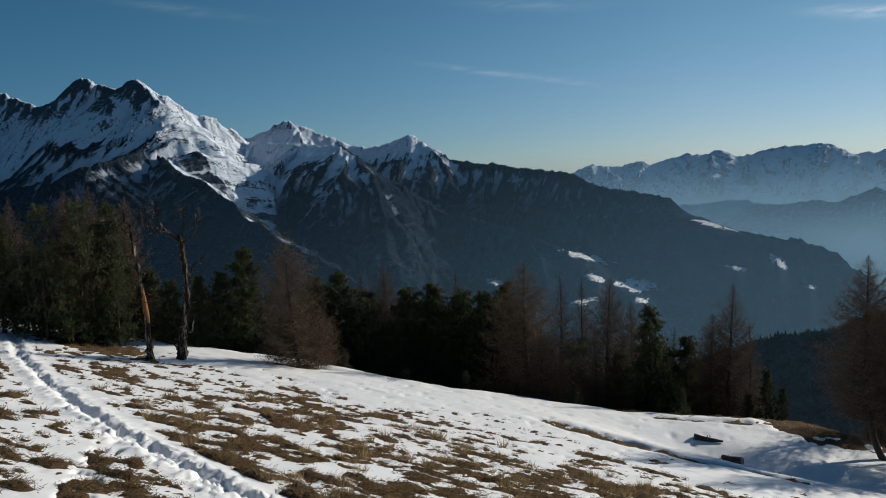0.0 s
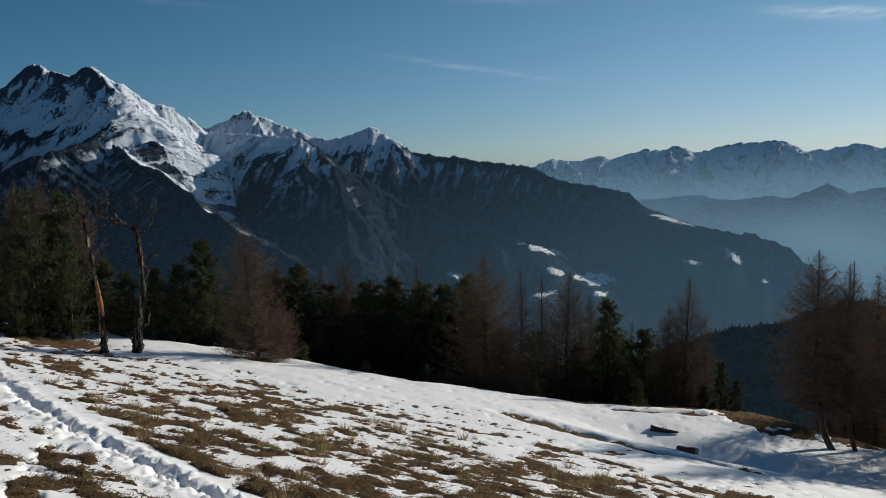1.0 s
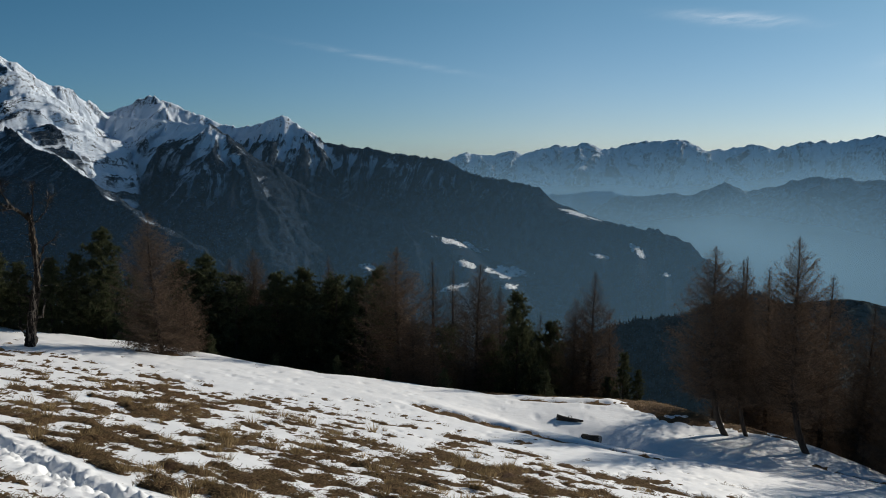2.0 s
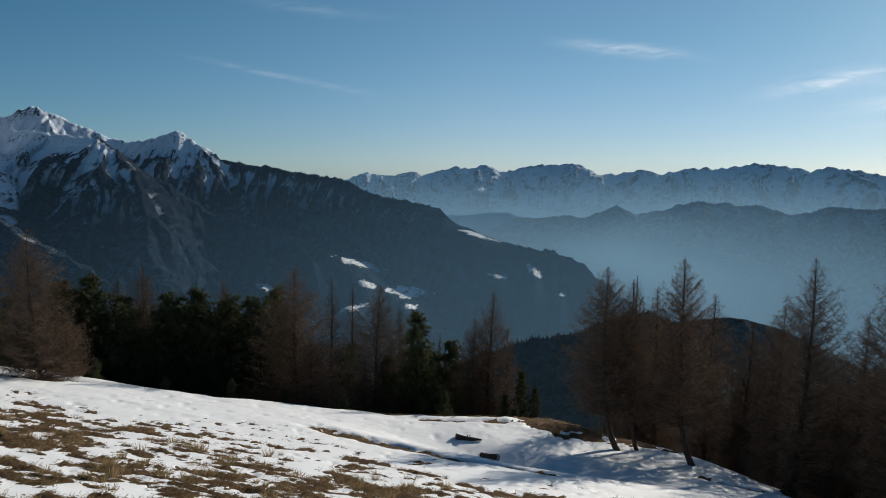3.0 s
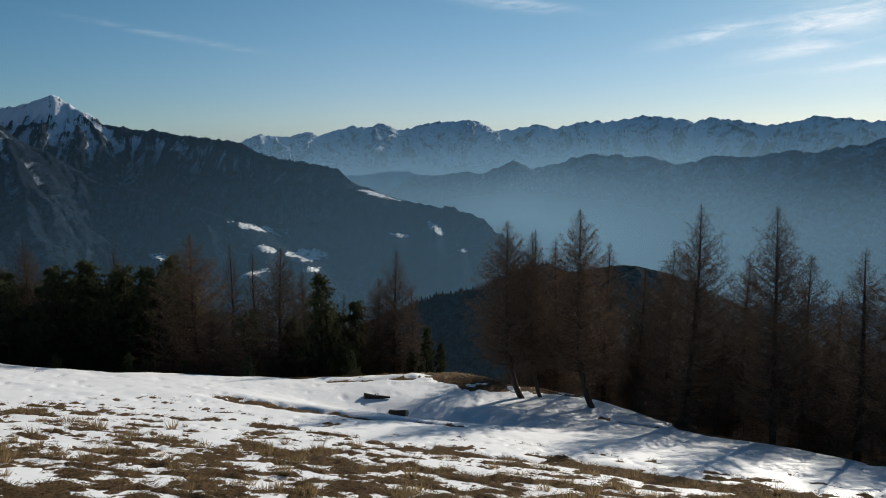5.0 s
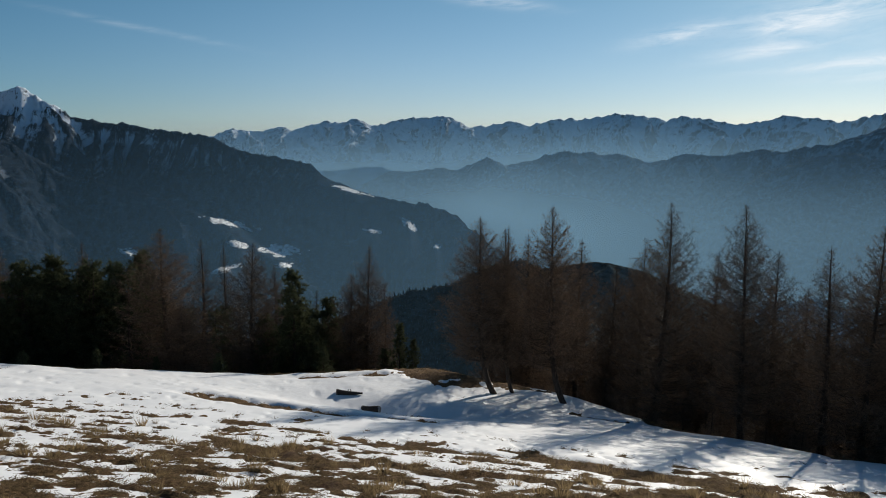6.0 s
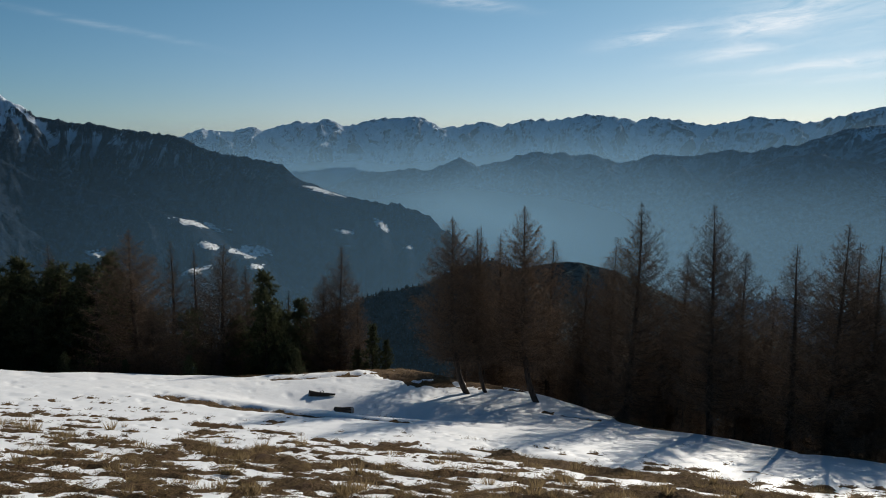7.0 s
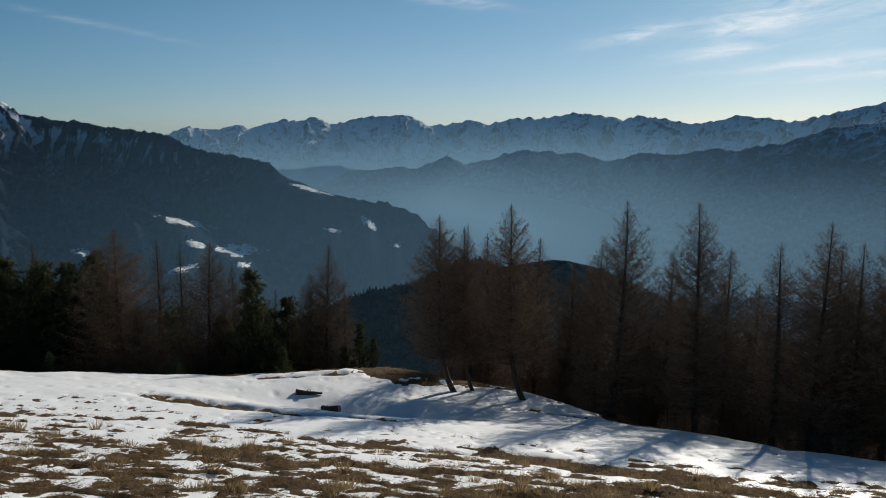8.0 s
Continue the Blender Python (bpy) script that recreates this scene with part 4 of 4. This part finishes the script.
# bearing, distance, height angle of the tip, shape, width, turn
WOOD_LARCHES = [
    (-29.25, 36, -0.42, 1, 0.90, 120),
    (-26.13, 33, 0.04, 0, 0.80, 155),
    (-24.07, 34, 0.26, 2, 0.72, 52),
    (-22.46, 36, -0.43, 0, 0.80, 202),
    (-10.86, 29, -3.28, 2, 1.10, 10),
    (-9.24, 30, -8.80, 2, 1.30, 79),
    (-6.06, 37, -6.66, 1, 1.00, 46),
    (-4.25, 36, -5.93, 0, 0.90, 34),
    (1.25, 39, -7.49, 1, 1.00, 10),
    (0.63, 40, -6.64, 3, 1.00, 205),
    (6.29, 32, -5.98, 2, 1.30, 281),
    (8.34, 36, -6.74, 3, 1.00, 148),
    (10.38, 37, -7.24, 3, 1.00, 30),
    (11.92, 33, -7.08, 0, 1.05, 113),
    (13.79, 37, -8.77, 1, 1.00, 266),
    (16.74, 36, -10.70, 3, 1.00, 274),
    (19.03, 33, -9.68, 0, 1.00, 184),
    (20.40, 33, -7.45, 1, 1.00, 141),
    (21.64, 34, -10.20, 3, 1.00, 88),
    (7.26, 31, -10.86, 2, 1.20, 54),
    (30.3, 26.4, -5.31, 5, 1.05, -29),
    (31.6, 26.8, -6.13, 5, 0.70, -31),
    (31.22, 32, -5.91, 3, 1.00, 13),
    (32.57, 33, -6.60, 1, 1.00, 328),
    (35.6, 26.2, -4.43, 5, 0.95, -35),
    (36.11, 31, -6.87, 1, 1.00, 139),
    (38.63, 31, -8.66, 1, 1.00, 99),
    (41.94, 27.0, -3.95, 2, 0.85, 84),
    (40.42, 30, -7.25, 0, 1.00, 158),
    (45.69, 29.0, -7.37, 1, 1.00, 148),
    (47.96, 25.6, -3.94, 0, 0.90, 321),
    (49.73, 29.0, -7.16, 1, 1.00, 190),
    (51.50, 29, -9.38, 1, 1.00, 44),
    (53.11, 25.0, -6.58, 1, 1.10, 310),
    (55.42, 25.0, -5.02, 2, 0.90, 172),
    (56.67, 27, -6.18, 1, 1.00, 343),
    (57.98, 26, -6.27, 1, 1.00, 198),
    (59.85, 26, -5.78, 0, 1.00, 259),
    (61.69, 26, -6.00, 2, 1.00, 127),
    (44.23, 29, -12.26, 1, 1.00, 91),
    (38.18, 30, -14.21, 2, 1.00, 126),
]
WOOD_PINES = [
    (-28.15, 36, -3.39, 0, 1.00, 242),
    (-19.58, 34, -6.60, 1, 1.10, 143),
    (-17.68, 34, -6.32, 0, 1.10, 45),
    (-16.13, 34, -6.21, 1, 1.00, 280),
    (-14.49, 34, -4.48, 0, 1.00, 153),
    (-9.58, 36, -6.94, 1, 1.00, 3),
    (-7.80, 36, -6.51, 0, 1.10, 149),
    (-5.69, 36, -8.12, 1, 1.10, 293),
    (-2.76, 35, -8.01, 1, 1.10, 159),
    (-0.86, 35, -7.57, 0, 1.10, 260),
    (1.22, 36, -8.53, 1, 1.10, 99),
    (2.91, 35, -8.26, 0, 1.00, 211),
    (4.51, 35, -7.66, 2, 1.10, 216),
    (-21.46, 35, -7.25, 1, 1.10, 306),
    (-23.22, 36, -6.35, 1, 1.10, 147),
    (-25.69, 36, -6.92, 1, 1.10, 220),
    (-26.6, 35, -3.6, 1, 1.10, 20),
    (-24.6, 35.5, -3.9, 0, 1.20, 75),
    (-22.7, 35, -4.7, 1, 1.10, 290),
    (-27.6, 34.5, -4.4, 0, 1.20, 130),
    (-25.3, 34.5, -5.2, 1, 1.20, 65),
    (-20.9, 35, -5.6, 0, 1.15, 310),
    (-29.9, 34, -1.4, 0, 0.80, 40),
    (-27.4, 32.5, -0.9, 3, 0.85, 200),
    (-25.2, 32.2, -0.6, 3, 0.80, 95),
    (-23.4, 33, -0.9, 0, 0.75, 330),
    (-25.9, 31.6, -4.6, 3, 0.95, 10),
    (-23.0, 32.0, -5.4, 3, 1.00, 260),
    (14.98, 32, -9.27, 0, 0.95, 231),
    (17.52, 34, -11.46, 1, 1.00, 82),
    (22.84, 31.5, -13.30, 2, 1.00, 119),
    (23.86, 31.5, -14.45, 2, 1.00, 156),
    (16.16, 33, -12.30, 1, 1.00, 132),
    (12.99, 33, -12.40, 1, 1.00, 22),
    (-4.08, 34, -10.25, 1, 1.20, 41),
    (-11.91, 34, -9.48, 1, 1.20, 23),
    (-0.29, 34, -10.36, 1, 1.20, 236),
]
for i, (b, d, top, shape, wide, turn) in enumerate(WOOD_LARCHES):
    plant("larch", shape, b, d, top, wide, turn, "bare brown larch in winter at the meadow's edge", "larches at the meadow's edge")
for i, (b, d, top, shape, wide, turn) in enumerate(WOOD_PINES):
    plant("pine", shape, b, d, top, wide, turn, "dense dark green pine behind the meadow's edge", "pines at the meadow's edge")

far_woods()

# the dark wood behind: bearing, height angle of its ragged top
WOOD_BEARING = [-33, -29, -25, -20, -15, -8, -3, 3, 7, 10, 14, 17, 19, 21, 23, 24.5, 27, 28.5, 31, 36, 40, 44, 49, 54, 60, 64]
WOOD_TOP = [-2.5, -2.8, -5.0, -6.0, -7.0, -7.2, -7.6, -8.4, -9.3, -10.6, -11.2, -12.4, -13, -14, -15.5, -16.5, -17, -13, -11, -11, -12, -11, -11.5, -11, -10.5, -10]
rng_wood = random.Random(5)
for i in range(125):
    b = -33 + 97 * (i + rng_wood.random()) / 125
    if 23.5 < b < 28:
        continue
    d = float(np.interp(b, CREST_BEARING, CREST_DIST)) + rng_wood.uniform(6.0, 13.0)
    top = float(np.interp(b, WOOD_BEARING, WOOD_TOP)) + rng_wood.uniform(-2.2, 0.3)
    if b < 21 and rng_wood.random() < 0.8:
        plant("pine", 3, b, d, top, rng_wood.uniform(0.9, 1.5), rng_wood.uniform(0, 360), "low dark pine in the shade of the wood", "pines of the dark wood")
    else:
        plant("larch", 4, b, d, top, rng_wood.uniform(0.9, 1.3), rng_wood.uniform(0, 360), "bare larch in the shade of the wood", "larches of the dark wood")

# young growth along the rim of the meadow
for i in range(70):
    b = -33 + 97 * (i + rng_wood.random()) / 70
    if 23.0 < b < 35.5 or (b < 22 and i % 3):
        continue
    d = float(np.interp(b, CREST_BEARING, CREST_DIST)) + rng_wood.uniform(1.2, 3.5)
    x, y = place(b, d)
    tip = math.degrees(math.atan2(float(land(x, y)) + rng_wood.uniform(0.5, 1.3) - EYE, d))
    if b < 22:
        plant("pine", 2, b, d, tip, rng_wood.uniform(1.2, 2.0), rng_wood.uniform(0, 360), "young dark pine at the rim of the snow", "young trees along the rim")
    else:
        plant("larch", 4, b, d, tip, rng_wood.uniform(1.2, 1.9), rng_wood.uniform(0, 360), "young bare larch at the rim of the snow", "young trees along the rim")


# ---------------------------------------------------------------- single things on the meadow
def limb(points, start, end, seed, knots=9):
    """A path along points, smoothed, with a taper and small kinks."""
    rng = np.random.default_rng(seed)
    p = np.array(points, float)
    s = np.linspace(0, len(p) - 1, knots)
    i = np.minimum(s.astype(int), len(p) - 2)
    f = (s - i)[:, None]
    q = p[i] * (1 - f) + p[i + 1] * f + rng.normal(0, 0.012, (knots, 3)) * (np.arange(knots) > 0)[:, None]
    return [(tuple(c), start + (end - start) * k / (knots - 1)) for k, c in enumerate(q)]


def branch_fan(tip, way, seed, count, reach):
    """Dead twigs that fork from the end of a branch."""
    rng = np.random.default_rng(seed)
    o = np.repeat(np.array(tip, float)[None], count, 0) - np.array(way, float)[None] * rng.uniform(0, reach, (count, 1))
    d = rng.normal(0, 0.6, (count, 3)) + np.array(way, float)
    d /= np.linalg.norm(d, axis=1, keepdims=True)
    t = o + d * rng.uniform(0.15, reach, (count, 1))
    o2 = np.repeat((o + t) / 2, 4, 0)
    d2 = rng.normal(0, 0.7, o2.shape) + np.repeat(d, 4, 0) * 0.7
    t2 = o2 + d2 * rng.uniform(0.08, 0.25, (len(o2), 1))
    return merged("twigs", (*blades(o, t, np.full(count, 0.011)), 0), (*blades(o2, t2, np.full(len(o2), 0.007)), 0))


def dead_tree(bearing, dist, trunk, bare, branches, label, thick=0.66, stubs=18):
    """A snag: the trunk as a path of (right, up) metres with its radii, a strip of bare wood, and broken branches."""
    x, y = place(bearing, dist)
    root = new("dead_tree")
    root.matrix_basis = pose(x, y, float(land(x, y)) + 0.02, 0, 0, -bearing)
    path = limb([(a, 0.05 * math.sin(3 * h), h) for a, h, rad in trunk], 0, 0, 5, 44)
    path = [(p, thick * float(np.interp(p[2], [q[1] for q in trunk], [q[2] for q in trunk]))) for p, zero in path]
    me = tubes([path], 14)
    rng = np.random.default_rng(int(dist * 10))
    for v in me.vertices:
        lump_size = noise.noise(v.co * 5.0) * 0.06 + noise.noise(Vector((v.co.x * 26, v.co.y * 26, v.co.z * 6))) * 0.045
        v.co += Vector(rng.normal(0, 0.012, 3)) + Vector((lump_size, lump_size * 0.6, 0))
    part("trunk", me, DEAD, root)
    for n in range(stubs):
        h = rng.uniform(0.5, trunk[-2][1])
        a, rad = np.interp(h, [q[1] for q in trunk], [q[0] for q in trunk]), np.interp(h, [q[1] for q in trunk], [q[2] for q in trunk])
        way = rng.uniform(0, 2 * math.pi)
        reach = rad + rng.uniform(0.08, 0.34)
        o, e = np.array([a, 0, h]), np.array([math.cos(way) * reach, math.sin(way) * reach, reach * rng.uniform(-0.3, 0.5)])
        part("stub", tubes([limb([o, o + e * 0.6, o + e + rng.normal(0, 0.05, 3)], 0.022, 0.007, n, 6)], 5), DEAD, root)
    if bare:
        strip = [((a, -0.02, h), rad) for a, h, rad in bare]
        part("bare_wood", tubes([strip], 8), RUST, root, "orange barkless wood of the broken trunk")
    for n, (pts, rad, fan) in enumerate(branches):
        ob = part("branch", tubes([limb(pts, rad, rad * 0.35, n + 3)], 6), DEAD, root)
        if fan:
            a, b = np.array(pts[-2], float), np.array(pts[-1], float)
            part("twig", branch_fan(b, (b - a) / np.linalg.norm(b - a), n + 9, fan, 0.5), DEAD, ob)
    return tagged(root, label, "dead tree")


dead_tree(-21.1, 28, [(0.02, -0.3, 0.21), (0, 0, 0.19), (-0.01, 0.35, 0.155), (-0.05, 1.2, 0.13), (-0.12, 2.1, 0.10), (-0.2, 3.0, 0.075), (-0.33, 3.9, 0.055), (-0.5, 4.7, 0.035), (-0.75, 5.4, 0.012)],
          [(0.0, 1.15, 0.03), (-0.02, 1.3, 0.075), (-0.05, 1.55, 0.095), (-0.085, 1.9, 0.085), (-0.115, 2.2, 0.07), (-0.14, 2.5, 0.02)],
          [([(0.0, 0, 1.15), (0.18, -0.05, 1.22), (0.3, -0.05, 1.2)], 0.05, 0), ([(-0.2, 0, 2.9), (0.05, 0, 2.95), (0.12, 0, 3.0)], 0.025, 0), ([(-0.2, 0, 2.7), (-0.35, 0, 2.75)], 0.025, 0),
           ([(-0.4, 0, 4.2), (-0.9, 0.1, 4.7), (-1.3, 0.1, 4.8)], 0.03, 14), ([(-0.45, 0, 4.5), (0.0, 0.1, 5.0), (0.4, 0.1, 5.1)], 0.03, 14), ([(-0.35, 0, 4.0), (0.2, -0.1, 4.3), (0.7, -0.2, 4.35)], 0.025, 12)],
          "tall broken dead larch with orange bare wood in the snow")
dead_tree(-19.0, 28, [(-0.05, -0.3, 0.3), (-0.03, 0.0, 0.27), (0.02, 0.35, 0.21), (0.1, 1.1, 0.185), (0.22, 1.9, 0.15), (0.3, 2.7, 0.12), (0.25, 3.3, 0.125), (0.18, 3.9, 0.13), (0.13, 4.25, 0.10), (0.1, 4.4, 0.05)],
          None,
          [([(0.1, 0, 1.0), (0.38, -0.1, 1.05), (0.45, -0.1, 1.6)], 0.06, 0), ([(0.28, 0, 2.5), (0.5, 0, 2.9), (0.75, 0, 2.92)], 0.05, 0), ([(0.3, 0, 2.75), (0.5, -0.1, 3.3), (0.85, -0.1, 3.6)], 0.045, 4),
           ([(0.15, 0, 4.15), (-0.35, 0, 4.6), (-0.75, 0.1, 4.7), (-1.1, 0.1, 5.0)], 0.065, 22), ([(-0.35, 0, 4.6), (-0.6, 0.2, 5.0), (-0.7, 0.2, 5.4)], 0.035, 16), ([(0.2, 0, 4.2), (0.25, 0, 4.8), (0.22, 0, 5.4)], 0.03, 10),
           ([(0.2, 0, 4.0), (0.6, 0, 4.4), (0.75, 0.1, 4.9)], 0.03, 12), ([(0.05, 0, 1.7), (-0.15, -0.1, 1.8)], 0.05, 0), ([(-0.05, 0, 0.3), (-0.25, -0.1, 0.7)], 0.06, 0)],
          "gnarled grey dead tree with a broken top", 0.7, 28)


def on_snow(x, y):
    return float(max(land(x, y) + tussocks(x, y), land(x, y) + snow_depth(x, y) + snow_relief(x, y)))


def fallen_log(x, y, length, thick, thin, turn, tilt, seed, label):
    """A barked log with a sawn end, a broken tip and branch stubs, lying in the snow."""
    root = new("fallen_log")
    root.matrix_basis = pose(x, y, on_snow(x, y) + thick * 0.3, 0, tilt, turn)
    rng = np.random.default_rng(seed)
    f = np.linspace(0, 1, 16)
    path = [((length * (k - 0.5), 0.03 * math.sin(5 * k + seed), 0.0), thick + (thin - thick) * k ** 0.8) for k in f]
    me = tubes([path], 14)
    for v in me.vertices:
        v.co += Vector((0, 1, 1)) * noise.noise(Vector((v.co.x * 3, v.co.y * 14, v.co.z * 14 + seed))) * thick * 0.18
    part("bark", me, M_LOG, root)
    bm = bmesh.new()
    bmesh.ops.create_cone(bm, segments=14, radius1=thick * 0.97, radius2=thick * 0.9, depth=0.03, cap_ends=True, matrix=pose(-length / 2 + 0.006, 0.03 * math.sin(seed), 0, 0, -90, 0))
    face = bpy.data.meshes.new("cut_end")
    bm.to_mesh(face)
    bm.free()
    part("cut_end", face, M_CUT, root, "weathered grey sawn end")
    for n in range(2):
        k = rng.uniform(0.4, 0.85)
        a = rng.uniform(0.3, 2.8)
        o = np.array([length * (k - 0.5), 0, 0])
        e = np.array([0.1, math.cos(a), math.sin(a)]) * (thick * 0.6 + rng.uniform(0.03, 0.08))
        part("stub", tubes([limb([o, o + e * 0.7, o + e], 0.02, 0.008, n, 5)], 5), M_LOG, root)
    return tagged(root, label, "log", "logs in the hollow")


fallen_log(8.1, 23.45, 0.85, 0.13, 0.03, -22, 3, 2, "dark wet fallen log lying on the shaded snow")
fallen_log(8.4, 22.3, 0.6, 0.12, 0.1, 132, 4, 5, "dark log half buried in snow with a grey sawn end")


def tuft_mesh(seed, tall, wide, count):
    rng = np.random.default_rng(seed)
    a, r = rng.uniform(0, 2 * math.pi, count), np.sqrt(rng.uniform(0, 1, count)) * wide * 0.5
    o = np.stack([r * np.cos(a), r * np.sin(a), np.full(count, -0.02)], -1)
    lean = rng.uniform(0.1, 0.85, count)
    h = tall * rng.uniform(0.45, 1.0, count)
    t = o + np.stack([np.cos(a) * lean * h, np.sin(a) * lean * h, h * np.sqrt(1 - lean ** 2 * 0.6)], -1)
    v, f = slivers(o, t, rng.uniform(0.004, 0.009, count), rng)
    me = raw_mesh("tuft", v, f)
    me.materials.append(STRAW)
    return me


TUFTS = [tuft_mesh(1, 0.26, 0.16, 60), tuft_mesh(2, 0.2, 0.22, 70), tuft_mesh(3, 0.3, 0.1, 40), tuft_mesh(4, 0.13, 0.34, 110), tuft_mesh(5, 0.16, 0.42, 130)]


def grass_tufts():
    rng = np.random.default_rng(12)
    made = 0
    while made < 300:
        v, u = rng.uniform(5.5, 14.5), rng.uniform(-18, 5)
        x, y = 0.79 * u + 0.61 * v, -0.61 * u + 0.79 * v
        b, r = math.degrees(math.atan2(x, y)), math.hypot(x, y)
        if not (-31 < b < 60 and 7.5 < r < 21) or line_dist(np.array(x), np.array(y), TRAIL) < 0.45:
            continue
        if tussocks(x, y) < snow_depth(x, y) - 0.01:
            continue
        ob = new("grass_tuft", TUFTS[made % 5])
        s = rng.uniform(0.5, 1.1)
        ob.matrix_basis = pose(x, y, float(land(x, y) + tussocks(x, y)) - 0.01, 0, 0, rng.uniform(0, 360)) @ Matrix.Diagonal((s, s, s, 1))
        tagged(ob, "dry straw-coloured grass tuft sticking out of thin snow", "grass tuft", "grass tufts on the meadow")
        made += 1


def short_grass():
    """The matted dead grass of the bare patches."""
    rng = np.random.default_rng(13)
    n = 90000
    b, r = np.radians(rng.uniform(-32, 62, n)), 7 + 26 * rng.uniform(0, 1, n) ** 1.5
    x, y = r * np.sin(b), r * np.cos(b)
    gz = land(x, y) + tussocks(x, y)
    bare = gz > land(x, y) + snow_depth(x, y) + snow_relief(x, y) + trodden(x, y) + 0.01
    x, y, gz = x[bare], y[bare], gz[bare]
    k = 10
    m = len(x) * k
    o = np.repeat(np.stack([x, y, gz - 0.01], -1), k, 0) + rng.normal(0, 0.05, (m, 3)) * np.array([1, 1, 0.1])
    a, h = rng.uniform(0, 2 * math.pi, m), rng.uniform(0.005, 0.04, m)
    t = o + np.stack([np.cos(a) * 0.06, np.sin(a) * 0.06, h], -1)
    v, f = slivers(o, t, np.full(m, 0.0045), rng)
    ob = new("short_grass", raw_mesh("short_grass", v, f))
    ob.data.materials.append(MATTED)
    tagged(ob, "matted dead grass on the snow-free patches", "grass", kind="stuff")


grass_tufts()
short_grass()
